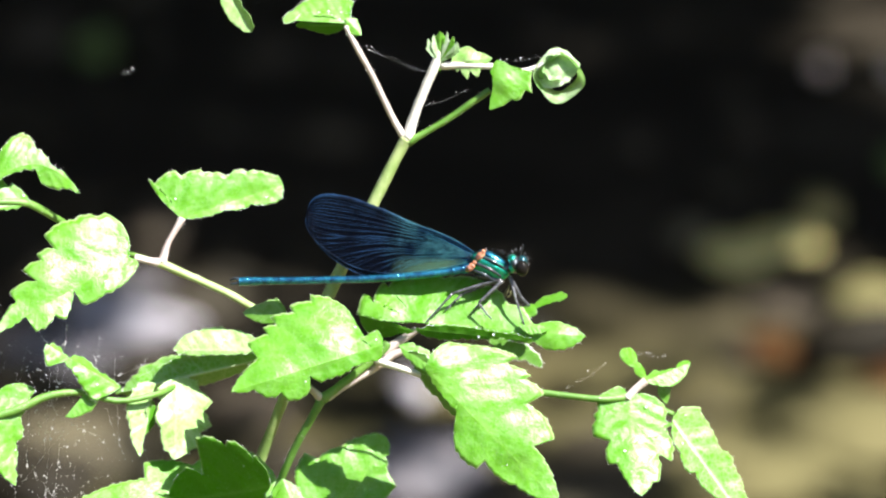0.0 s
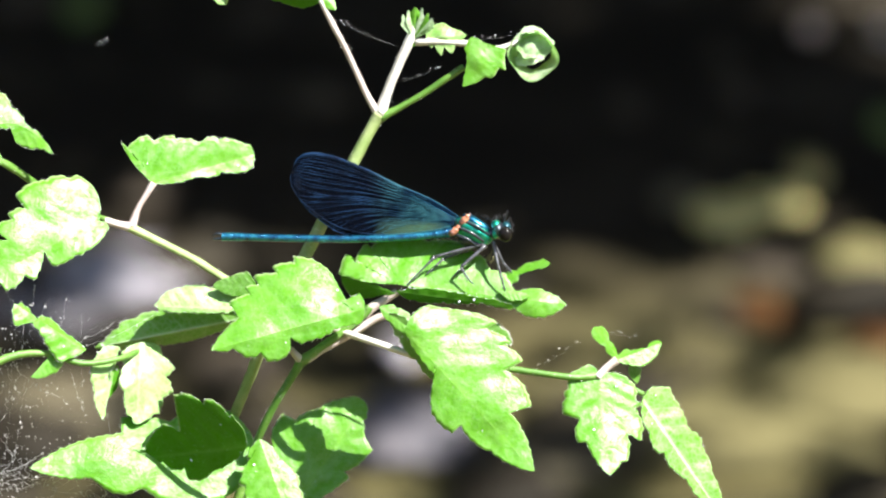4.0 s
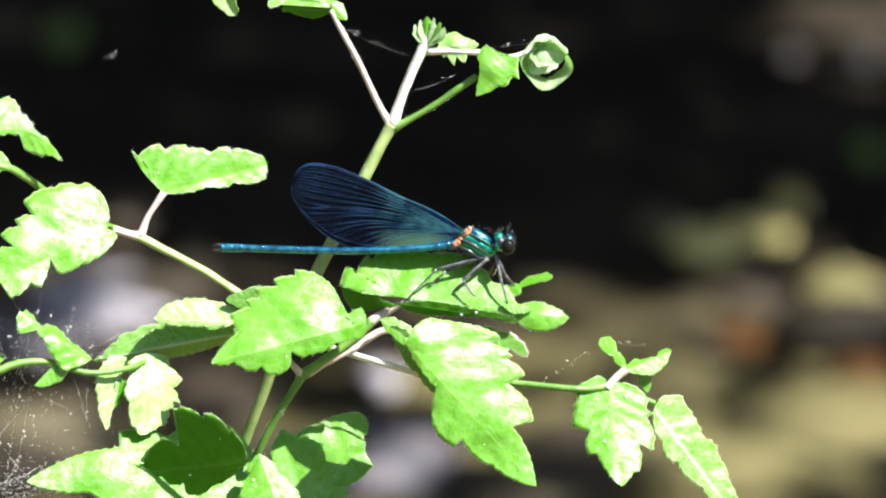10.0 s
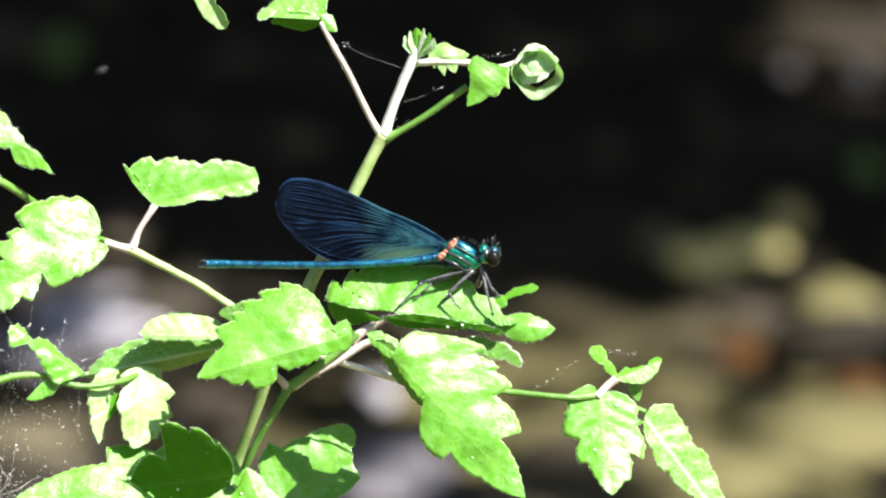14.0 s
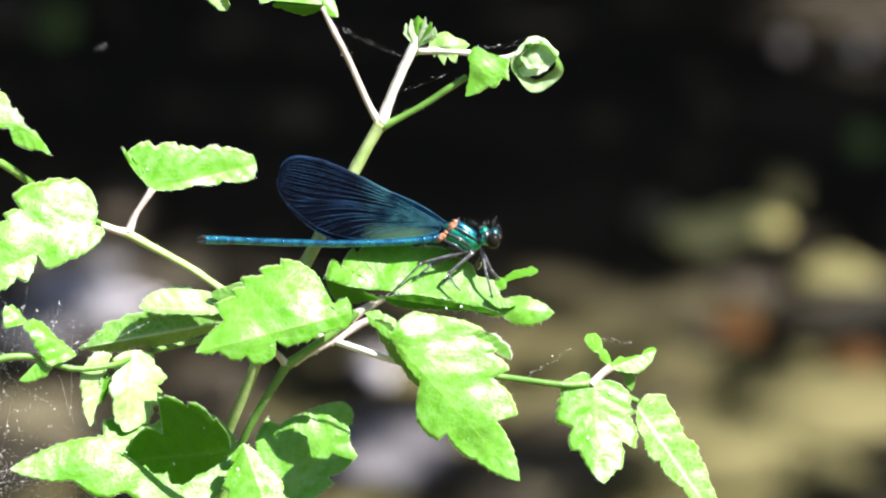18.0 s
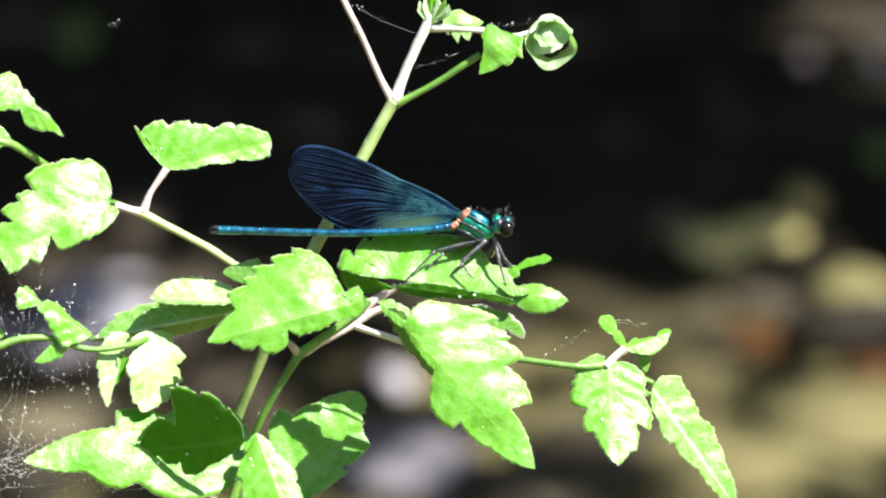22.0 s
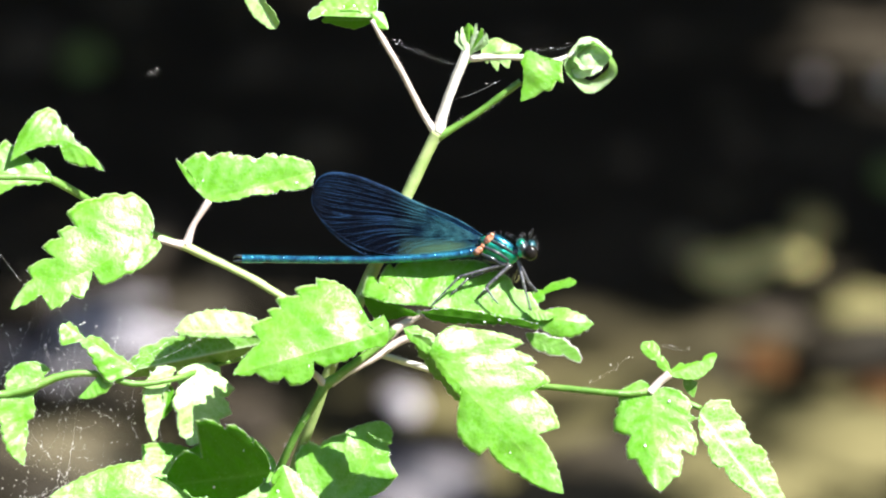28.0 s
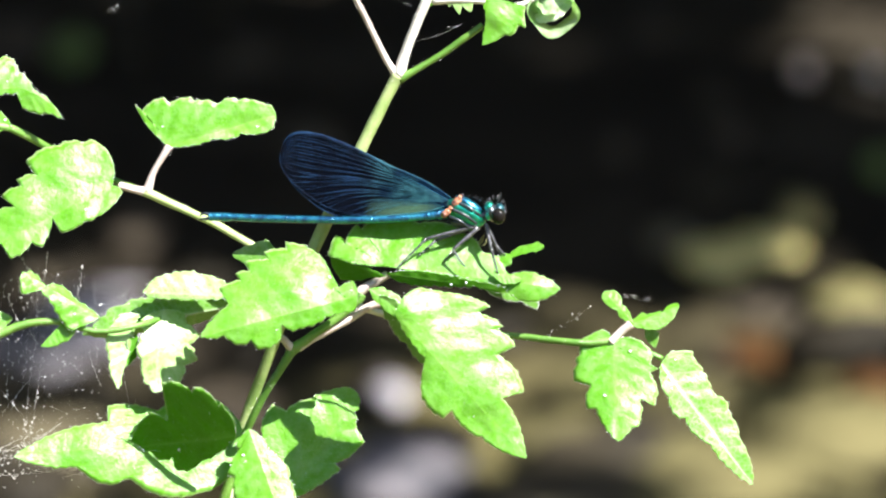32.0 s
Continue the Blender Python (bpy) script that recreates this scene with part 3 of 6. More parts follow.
# ---------------------------------------------------------------- an unseen tree, added so that its crown shades the stream
def build_tree():
    tree = new("overhanging_tree")
    tree.location = (-2.30, 4.42, GROUND_Z - 0.05)
    tagged(tree, "unseen leafy tree added so that its low crown shades the stream", "tree")
    bm = bmesh.new()

    def limb(points, r0, r1):
        run, rings = spline(points, 14), []
        for i, q in enumerate(run):
            r = r0 + (r1 - r0) * i / 13
            d = Vector(run[min(i + 1, 13)] - run[max(i - 1, 0)]).normalized()
            s = d.orthogonal().normalized()
            t = d.cross(s)
            rings.append([bm.verts.new(Vector(q) + (s * math.cos(k * math.pi / 5) + t * math.sin(k * math.pi / 5)) * r) for k in range(10)])
        for a, b in zip(rings, rings[1:]):
            for k in range(10):
                bm.faces.new((a[k], a[(k + 1) % 10], b[(k + 1) % 10], b[k]))

    limb([(0, 0, 0), (0.1, -0.1, 0.9), (0.3, -0.3, 1.9), (0.5, -0.4, 3.0)], 0.17, 0.07)
    ends = []
    for k in range(9):
        a = radians(-120 + k * 27)
        e = (2.6 + 1.9 * math.cos(a) * (1 + 0.3 * (k % 2)), -2.0 + 1.6 * math.sin(a), 2.3 + 0.3 * (k % 3))
        limb([(0.25, -0.25, 1.5 + 0.12 * k), (1.1 + 0.05 * k, -0.8, 2.2), e], 0.05, 0.012)
        ends.append(e)
    part("trunk", bm, BARK, tree, "dark bark trunk and limbs")
    rnd = random.Random(4)
    bm = bmesh.new()
    flecks = [on_ground(1430, 92)[0], on_ground(1565, 95)[0]]

    def in_gap(x, y, z):
        """Small gaps in the crown that let flecks of sun down to the bed."""
        h = z - 0.05
        gx, gy = x + tree.location.x - 0.653 * h, y + tree.location.y + 0.319 * h
        return any(math.hypot(gx - p.x, (gy - p.y) * 0.88) < 0.138 for p in flecks)

    for k in range(24000):
        x, y = rnd.uniform(-2.0, 7.4), rnd.uniform(-4.1, 3.0)
        z = 2.15 + rnd.random() ** 2 * 1.2 - 0.06 * ((x - 2.6) ** 2 + (y + 2) ** 2) * 0.6
        if rnd.random() > max(0.0, (y + 3.40) / 0.2) + 0.1 * noise.noise(Vector((x * 2.2, y * 2.2, 5))):
            continue
        if in_gap(x, y, z):
            continue
        s = rnd.uniform(0.08, 0.13)
        mat = Matrix.Translation((x, y, z)) @ Euler((rnd.uniform(-0.6, 0.6), rnd.uniform(-0.6, 0.6), rnd.uniform(0, 6.3))).to_matrix().to_4x4()
        vs = [bm.verts.new(mat @ Vector(c)) for c in ((-s, 0, 0), (-0.3 * s, -0.5 * s, 0.05 * s), (0.6 * s, -0.3 * s, 0), (s, 0, -0.1 * s), (0.6 * s, 0.3 * s, 0), (-0.3 * s, 0.5 * s, 0.05 * s))]
        bm.faces.new(vs)
    # a close bough, added out of view to thicken the shade
    for k in range(330):
        x, y = rnd.uniform(3.1, 3.86), rnd.uniform(-3.2, -2.6)
        if in_gap(x, y, 2.2):
            continue
        s = rnd.uniform(0.06, 0.1)
        mat = Matrix.Translation((x, y, rnd.uniform(2.05, 2.3))) @ Euler((rnd.uniform(-0.6, 0.6), rnd.uniform(-0.6, 0.6), rnd.uniform(0, 6.3))).to_matrix().to_4x4()
        bm.faces.new([bm.verts.new(mat @ Vector(c)) for c in ((-s, 0, 0), (-0.3 * s, -0.5 * s, 0.05 * s), (0.6 * s, -0.3 * s, 0), (s, 0, -0.1 * s), (0.6 * s, 0.3 * s, 0), (-0.3 * s, 0.5 * s, 0.05 * s))])
    # a light bough, added to block a patch of sun on the bed behind the plant
    spot, own = on_ground(815, 385)[0], random.Random(9)
    for k in range(34):
        z = own.uniform(2.05, 2.35)
        x, y = spot.x + 2.30 + 0.653 * (z - 0.05) + own.gauss(0, 0.055), spot.y - 4.42 - 0.319 * (z - 0.05) + own.gauss(0, 0.055)
        s = own.uniform(0.06, 0.1)
        mat = Matrix.Translation((x, y, z)) @ Euler((own.uniform(-0.6, 0.6), own.uniform(-0.6, 0.6), own.uniform(0, 6.3))).to_matrix().to_4x4()
        bm.faces.new([bm.verts.new(mat @ Vector(c)) for c in ((-s, 0, 0), (-0.3 * s, -0.5 * s, 0.05 * s), (0.6 * s, -0.3 * s, 0), (s, 0, -0.1 * s), (0.6 * s, 0.3 * s, 0), (-0.3 * s, 0.5 * s, 0.05 * s))])
    # sparse outer twigs with small leaves
    for k in range(3600):
        x, y = rnd.uniform(-0.6, 5.2), rnd.uniform(-4.15, -3.0)
        if rnd.random() > 0.2 + 1.2 * max(0.0, (y + 3.95) / 0.8):
            continue
        s = rnd.uniform(0.03, 0.055)
        z = 2.2 + rnd.random() * 0.4 - 0.036 * ((x - 2.6) ** 2 + (y + 2) ** 2)
        if in_gap(x, y, z):
            continue
        mat = Matrix.Translation((x, y, z)) @ Euler((rnd.uniform(-0.6, 0.6), rnd.uniform(-0.6, 0.6), rnd.uniform(0, 6.3))).to_matrix().to_4x4()
        bm.faces.new([bm.verts.new(mat @ Vector(c)) for c in ((-s, 0, 0), (-0.3 * s, -0.5 * s, 0.05 * s), (0.6 * s, -0.3 * s, 0), (s, 0, -0.1 * s), (0.6 * s, 0.3 * s, 0), (-0.3 * s, 0.5 * s, 0.05 * s))])
    part("crown", bm, CANOPY, tree, "dense green crown of small leaves")


build_tree()

# ---------------------------------------------------------------- the plant
BASE = sh(330, 441 + 0.50 / math.cos(radians(TILT)) / UNIT + 30, -60)
plant = new("climbing_plant")
plant.matrix_world = SHEET @ Matrix.Translation(BASE)
tagged(plant, "sunlit green climbing plant with toothed leaves and pinkish stems", "plant")


def shoot(name, points, pivot_xy, material, label):
    """A stem with its own sway; its origin is the pivot of that sway."""
    pv = sh(*pivot_xy, 0)
    ob = stem(name, points, material, plant, pv, label, n=40)
    ob.location = pv - BASE
    return ob, pv


# upper shoot: the main stem with its fork
upper, PB = shoot("upper_shoot", [(425, 940, -140, 11), (462, 830, -130, 10), (500, 735, -96, 9.5), (548, 620, -60, 10.5),
                                  (612, 490, -50, 11.5), (690, 335, -45, 11), (724, 270, -42, 10.5), (737, 248, -40, 12)], (737, 248), STEM_PALE,
                  "pale green main stem that forks at its top")
stem("stem_base", [(330, 6430, -60, 24), (360, 4600, -66, 21), (385, 2800, -100, 18), (425, 932, -140, 12)], STEM_BROWN, upper, PB, "woody brown lower stem rooted in the bank")
stem("side_stem", [(737, 250, -40, 8), (715, 215, -40, 5.6), (680, 140, -38, 5.2), (648, 80, -36, 5), (630, 44, -35, 4)], STEM_PINK, upper, PB, "thin pinkish side stem")
stem("side_stem", [(738, 250, -40, 11), (752, 205, -38, 8.8), (775, 150, -36, 8.6), (792, 112, -34, 9), (800, 80, -34, 4)], STEM_DOWNY_LIT, upper, PB, "pale hairy side stem")
stem("side_stem", [(738, 254, -40, 9), (770, 238, -38, 5.8), (815, 212, -36, 5.6), (862, 180, -32, 6.2), (888, 163, -30, 6)], STEM_GREEN, upper, PB, "green side stem")
stem("side_stem", [(800, 118, -34, 7), (850, 118, -30, 6), (905, 122, -30, 5.5), (945, 130, -24, 5), (985, 118, -24, 4)], STEM_DOWNY_LIT, upper, PB, "thin pale stem to a curled leaf")
leaf(upper, PB, (634, 40), (518, 32), ((-0.03, 0.26, -0.07, 0.35, 0.2), (0.32, 0.37, 0.41, 0.39, 0.2), (0.66, 0.33, 0.73, 0.28, 0.2), (0.86, 0.16, 0.92, 0.13, 0.1),), ((0.3, -0.13, 0.39, -0.11, 0.1), (0.65, -0.13, 0.75, -0.09, 0.05), (0.89, 0.04, 0.94, 0.07, 0.2),), seed=1, zb=-35, zt=-30, zu=-30, zl=10, label="drooping leaf at the top of the shoot")
leaf(upper, PB, (634, 44), (540, 42), ((0.37, 0.2, 0.47, 0.2, 0.1), (0.79, 0.15, 0.87, 0.09, 0.1),), ((0.36, 0.16, 0.47, 0.14, 0.1), (0.72, 0.08, 0.79, 0.06, 0.1),), LEAF_SHADE, seed=65, zb=-42, zt=-40, zu=4, zl=-16)
leaf(upper, PB, (630, 30), (658, 62), ((0.38, 0.36), ), ((0.59, 0.33), ), seed=2, zb=-33, zt=-30, zu=-8)
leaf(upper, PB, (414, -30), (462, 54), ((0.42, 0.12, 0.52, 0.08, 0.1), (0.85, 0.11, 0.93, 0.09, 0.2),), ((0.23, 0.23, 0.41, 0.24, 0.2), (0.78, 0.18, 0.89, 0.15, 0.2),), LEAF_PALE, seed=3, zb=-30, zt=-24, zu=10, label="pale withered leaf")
leaf(upper, PB, (798, 128), (800, 56), ((0.52, 0.13, 0.61, 0.16, 0.1), (0.82, 0.3, 0.69, 0.19, 0.1),), ((0.59, 0.18, 0.67, 0.18, 0.1), (0.84, 0.37, 0.73, 0.17, 0.1),), seed=4, zb=-30, zt=-24, zu=-10, zl=-10, label="small unfolding leaf")
leaf(upper, PB, (798, 112), (779, 70), ((0.6, -0.06, 0.74, -0.05, 0.1),), ((0.69, 0.26, 0.79, 0.17, 0.1),), LEAF_DOWNY, seed=60, zb=-28, zt=-24, zu=-4, zl=2)
leaf(upper, PB, (798, 112), (788, 62), ((0.63, 0.03, 0.76, 0.01, 0.1),), ((0.67, 0.17, 0.78, 0.1, 0.1),), LEAF_DOWNY, seed=61, zb=-28, zt=-21, zu=-4, zl=2)
leaf(upper, PB, (798, 112), (812, 58), ((0.67, 0.01, 0.78, -0.0, 0.1),), ((0.71, 0.17, 0.81, 0.11, 0.1),), LEAF_DOWNY, seed=62, zb=-28, zt=-18, zu=-4, zl=2)
leaf(upper, PB, (798, 112), (822, 66), ((0.65, -0.08, 0.77, -0.06, 0.1),), ((0.74, 0.25, 0.82, 0.16, 0.1),), seed=63, zb=-28, zt=-15, zu=-4, zl=2)
leaf(upper, PB, (798, 112), (830, 76), ((0.65, -0.17, 0.77, -0.12, 0.1),), ((0.79, 0.33, 0.86, 0.21, 0.1),), LEAF_DOWNY, seed=64, zb=-28, zt=-12, zu=-4, zl=2)
leaf(upper, PB, (820, 112), (892, 106), ((0.19, 0.29, 0.34, 0.36, 0.3), (0.55, 0.29, 0.66, 0.2, 0.25), (0.9, 0.09, 0.92, 0.06, 0.1),), ((0.12, 0.26, 0.21, 0.13, 0.2), (0.35, 0.47, 0.43, 0.23, 0.2), (0.63, 0.44, 0.7, 0.23, 0.2),), LEAF_PALE, seed=5, zb=-30, zt=-26, zu=-14, wave=12, swell=((850, 100, 14, 6),), label="small crumpled leaf")
leaf(upper, PB, (900, 110), (886, 199), ((0.24, 0.09, 0.32, 0.04, 0.1), (0.56, -0.04, 0.65, -0.03, 0.1),), ((0.09, 0.29, 0.15, 0.36, 0.2), (0.13, 0.72, 0.34, 0.73, 0.1), (0.55, 0.78, 0.52, 0.64, 0.1), (0.75, 0.52, 0.74, 0.41, 0.2),), seed=6, zb=-6, zt=2, wave=8, ripple=0.2, swell=((915, 150, 18, 7),), label="small hanging leaf")
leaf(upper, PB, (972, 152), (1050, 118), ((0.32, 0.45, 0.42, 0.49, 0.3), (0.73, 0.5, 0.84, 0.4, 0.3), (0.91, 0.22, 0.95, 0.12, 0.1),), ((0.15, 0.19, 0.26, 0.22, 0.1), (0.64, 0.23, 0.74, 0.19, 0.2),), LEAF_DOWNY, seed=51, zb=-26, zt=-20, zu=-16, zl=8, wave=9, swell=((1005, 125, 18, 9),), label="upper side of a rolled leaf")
curled_leaf(upper, PB, 1014, 138, -24, 40, 150, 400, 46, LEAF_DOWNY, "leaf rolled into a tight ring")
curled_leaf(upper, PB, 1008, 122, -16, 24, 60, 250, 40, LEAF_DOWNY)
leaf(upper, PB, (880, 608), (976, 662), ((0.33, 0.15), (0.67, 0.20), (0.85, 0.15), ), ((0.30, 0.16), (0.69, 0.03), ), LEAF_DARK, seed=8, zb=-70, zt=-70, label="small leaf behind, its shade put into the colour")
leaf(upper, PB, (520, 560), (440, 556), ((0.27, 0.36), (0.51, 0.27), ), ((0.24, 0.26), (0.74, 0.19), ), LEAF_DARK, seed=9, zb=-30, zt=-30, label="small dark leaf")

# left shoot
left, PC = shoot("left_shoot", [(560, 610, -30, 7), (470, 553, -24, 7), (400, 505, -20, 6.8), (340, 472, -18, 7), (300, 450, -17, 8), (285, 443, -17, 7.5)],
                 (291, 445), STEM_PALE, "light green side shoot")
stem("side_stem", [(291, 443, -17, 8), (304, 410, -15, 5.2), (318, 388, -13, 5.2), (333, 366, -12, 6.5)], STEM_PINK, left, PC, "short pinkish leaf stalk")
stem("side_stem", [(288, 443, -17, 8.5), (268, 438, -17, 6.5), (245, 430, -18, 6)], STEM_PINK, left, PC, "short pinkish leaf stalk")
stem("side_stem", [(280, 442, -30, 6), (220, 420, -110, 5.5), (170, 392, -110, 5.5), (120, 359, -80, 6), (82, 330, -40, 7), (45, 317, -28, 6.5), (-70, 315, -28, 6)],
     STEM_GREEN, left, PC, "thin green stem towards an outer leaf")
leaf(left, PC, (333, 366), (513, 318), ((-0.19, 0.48), (0.08, 0.46), (0.30, 0.40), (0.48, 0.30), (0.67, 0.28), (0.94, 0.12), ), ((0.36, 0.06), (0.62, 0.10), (0.91, 0.14), ), seed=10, zb=-12, zt=-6, zu=-12, zl=14, label="folded leaf on a pinkish stalk")
leaf(left, PC, (234, 430), (2, 546), ((-0.07, 0.25, -0.05, 0.29, 0.25), (-0.0, 0.36, 0.04, 0.35), (0.15, 0.42, 0.19, 0.42, 0.25), (0.42, 0.42, 0.4, 0.31, 0.25), (0.52, 0.33, 0.51, 0.28, 0.3), (0.65, 0.28, 0.6, 0.17, 0.3), (0.8, 0.19, 0.79, 0.12, 0.3),), ((-0.04, 0.07, 0.01, 0.11, 0.3), (0.21, 0.15, 0.26, 0.14), (0.42, 0.12, 0.42, 0.01, 0.25), (0.57, 0.16, 0.61, 0.1, 0.15), (0.77, 0.13, 0.78, 0.0, 0.3),), seed=12, zb=-14, zt=16, zu=-44, zl=18, swell=((150, 395, 45, 10), (90, 450, 40, 9), (185, 480, 30, 8)), label="broad toothed leaf in full sun")
leaf(left, PC, (4, 288), (158, 308), ((0.05, 0.30, 0.08, 0.31, 0.1), (0.28, 0.40, 0.36, 0.36, 0.3), (0.46, 0.22, 0.48, 0.19), (0.66, 0.05, 0.68, 0.03), (0.88, 0.02, 0.9, 0.01)), ((0.25, 0.04, 0.27, 0.04, 0.05), (0.5, 0.06, 0.52, 0.06, 0.05), (0.58, 0.2, 0.62, 0.22, 0.1), (0.84, 0.13, 0.88, 0.09, 0.2)), seed=13, zb=-14, zt=-10, zu=-25, wave=6, bow=45, swell=((40, 225, 25, 8),), label="arched leaf at the outer stem")
leaf(left, PC, (72, 320), (-125, 340), ((0.14, 0.20), (0.40, 0.40), (0.68, 0.38), (0.90, 0.24), ), ((0.27, 0.02), (0.53, 0.08), (0.78, 0.08), ), seed=15, zb=-26, zt=-18, zu=-30, label="toothed leaf at the outer stem")
leaf(left, PC, (-70, 250), (-100, 180), ((0.74, 0.10), ), ((0.91, 0.47), ), seed=52, zb=-26, zt=-18)
low_left = stem("side_stem", [(-140, 705, -10, 7), (0, 692, -8, 7.5), (80, 665, -6, 7), (140, 664, -6, 6), (200, 684, -6, 5.5), (270, 676, -16, 5), (325, 655, -110, 5), (430, 630, -140, 5)],
                STEM_GREEN, left, PC, "low green side stem caught in a web")
leaf(left, PC, (262, 658), (231, 786), ((0.04, 0.22, 0.18, 0.28, 0.2), (0.49, 0.27, 0.65, 0.2, 0.2),), ((0.26, -0.03, 0.38, -0.03, 0.1), (0.7, -0.0, 0.8, -0.01, 0.1),), LEAF_PALE, seed=16, zb=-44, zt=-2, zu=10, zl=-20, label="pale hanging leaf")
leaf(left, PC, (258, 690), (234, 752), ((0.29, 0.08, 0.66, 0.04, 0.1),), ((0.35, 0.18, 0.5, 0.2, 0.1),), LEAF_SHADE, seed=45, zb=-34, zt=-26, zu=10, zl=-10)
leaf(left, PC, (300, 652), (290, 796), ((0.13, 0.24, 0.28, 0.19, 0.2), (0.52, 0.24, 0.61, 0.17, 0.15), (0.88, 0.13, 0.91, 0.08, 0.1),), ((0.05, 0.25, 0.15, 0.25, 0.2), (0.32, 0.42, 0.42, 0.33, 0.2), (0.61, 0.41, 0.67, 0.3, 0.2), (0.87, 0.25, 0.88, 0.19, 0.2),), LEAF_PALE, seed=17, zb=-60, zt=-8, zu=12, zl=-20, swell=((290, 720, 30, 10), (325, 700, 20, 6)), label="pale hanging leaf, its sunlit whiteness partly in the colour")
leaf(left, PC, (205, 660), (84, 572), ((0.24, 0.04, 0.33, 0.03, 0.1), (0.66, 0.05, 0.68, -0.01, 0.2), (0.95, 0.04, 0.96, 0.01, 0.1),), ((0.12, 0.22, 0.16, 0.29, 0.1), (0.46, 0.17, 0.59, 0.11, 0.1), (0.71, 0.07, 0.75, 0.12, 0.1), (0.85, 0.22, 0.95, 0.11, 0.1),), seed=18, zb=-6, zt=0, zu=-20, zl=14, wave=10, swell=((150, 640, 25, 8),), label="twisted leaf wrapped in web")
leaf(left, PC, (158, 650), (108, 704), ((0.35, 0.01, 0.42, -0.02, 0.1), (0.77, -0.05, 0.84, -0.04, 0.1),), ((0.17, 0.34, 0.38, 0.39, 0.2), (0.68, 0.3, 0.8, 0.26, 0.2),), seed=19, zb=-4, zt=4, wave=8)
leaf(left, PC, (12, 640), (16, 818), ((0.08, 0.25, 0.14, 0.2, 0.3), (0.28, 0.13, 0.34, 0.09, 0.1), (0.54, 0.09, 0.58, 0.03, 0.2), (0.79, 0.02, 0.85, 0.01, 0.1),), ((0.11, 0.15, 0.28, 0.16, 0.2), (0.55, 0.22, 0.67, 0.19, 0.2), (0.9, 0.11, 0.93, 0.08, 0.1),), seed=20, zb=-24, zt=10, zu=-8, zl=12, wave=9, label="hanging leaf beside the web")
stem("side_stem", [(-150, 690, 10, 9), (-85, 800, 12, 10), (-30, 910, 14, 10), (20, 1100, 10, 11)], STEM_GREEN, left, PC, "thick green stem")

# right shoot
right, PD = shoot("right_shoot", [(780, 690, -32, 7), (870, 702, -28, 6), (950, 707, -24, 6), (1065, 718, -20, 6), (1120, 714, -18, 7)],
                  (1120, 705), STEM_GREEN, "thin pale side shoot")
stem("side_stem", [(540, 622, -70, 6), (590, 635, -60, 6), (650, 652, -38, 6), (715, 670, -10, 6), (785, 691, -24, 6)], STEM_DOWNY_LIT, right, PD, "pale pinkish stem passing behind the leaves")
stem("side_stem", [(1118, 716, -17, 8), (1135, 698, -15, 7), (1152, 684, -14, 8)], STEM_PINK, right, PD, "short pinkish stalk")
stem("side_stem", [(1120, 714, -18, 6), (1160, 725, -20, 5), (1205, 745, -18, 5)], STEM_GREEN, right, PD)
leaf(right, PD, (1122, 716), (1140, 888), ((-0.03, 0.17, -0.01, 0.23, 0.25), (0.18, 0.38, 0.27, 0.35, 0.25), (0.31, 0.42, 0.35, 0.34, 0.2), (0.68, 0.37, 0.59, 0.23, 0.3), (0.87, 0.2, 0.88, 0.14, 0.2),), ((-0.14, 0.11, -0.06, 0.31, 0.3), (0.03, 0.35, 0.1, 0.34, 0.2), (0.15, 0.39, 0.19, 0.38, 0.2), (0.36, 0.41, 0.42, 0.25, 0.3), (0.65, 0.3, 0.65, 0.21, 0.3),), seed=21, zb=-14, zt=64, zu=10, zl=-14, arch=-12, swell=((1125, 820, 40, 10), (1090, 750, 30, 5)), label="toothed leaf hanging in full sun")
leaf(right, PD, (1203, 755), (1363, 965), ((-0.03, 0.11, 0.0, 0.15, 0.2), (0.05, 0.21, 0.1, 0.19, 0.15), (0.34, 0.16, 0.36, 0.15, 0.1), (0.46, 0.19, 0.51, 0.16, 0.2), (0.71, 0.11, 0.73, 0.11, 0.15),), ((0.14, 0.09, 0.21, 0.09, 0.2), (0.36, 0.12, 0.38, 0.09, 0.25), (0.58, 0.08, 0.62, 0.06, 0.2), (0.81, 0.06, 0.83, 0.05, 0.1),), LEAF_RIBBED, seed=22, zb=-16, zt=4, zu=-10, zl=10, label="narrow hanging leaf with pale midrib")
leaf(right, PD, (1150, 685), (1234, 650), ((0.31, 0.12, 0.36, 0.05, 0.2), (0.67, -0.0, 0.73, 0.04, 0.1), (0.89, 0.07, 0.95, 0.05, 0.2),), ((0.16, 0.13, 0.27, 0.22, 0.2), (0.59, 0.3, 0.68, 0.25, 0.2), (0.86, 0.16, 0.91, 0.1, 0.2),), seed=23, zb=-14, zt=-8, zu=-16, zl=12, wave=8, ripple=0.1, label="small curled top leaf")
leaf(right, PD, (1156, 684), (1106, 628), ((0.42, 0.13, 0.5, 0.09, 0.1), (0.78, 0.2, 0.88, 0.18, 0.2),), ((0.33, 0.13, 0.49, 0.07, 0.1), (0.82, 0.16, 0.92, 0.15, 0.2),), seed=24, zb=-14, zt=-10, zu=-10, wave=8)
leaf(right, PD, (1176, 692), (1192, 726), ((0.46, 0.49), ), ((0.43, 0.20), ), LEAF_DARK, seed=25, zb=-18, zt=-22)

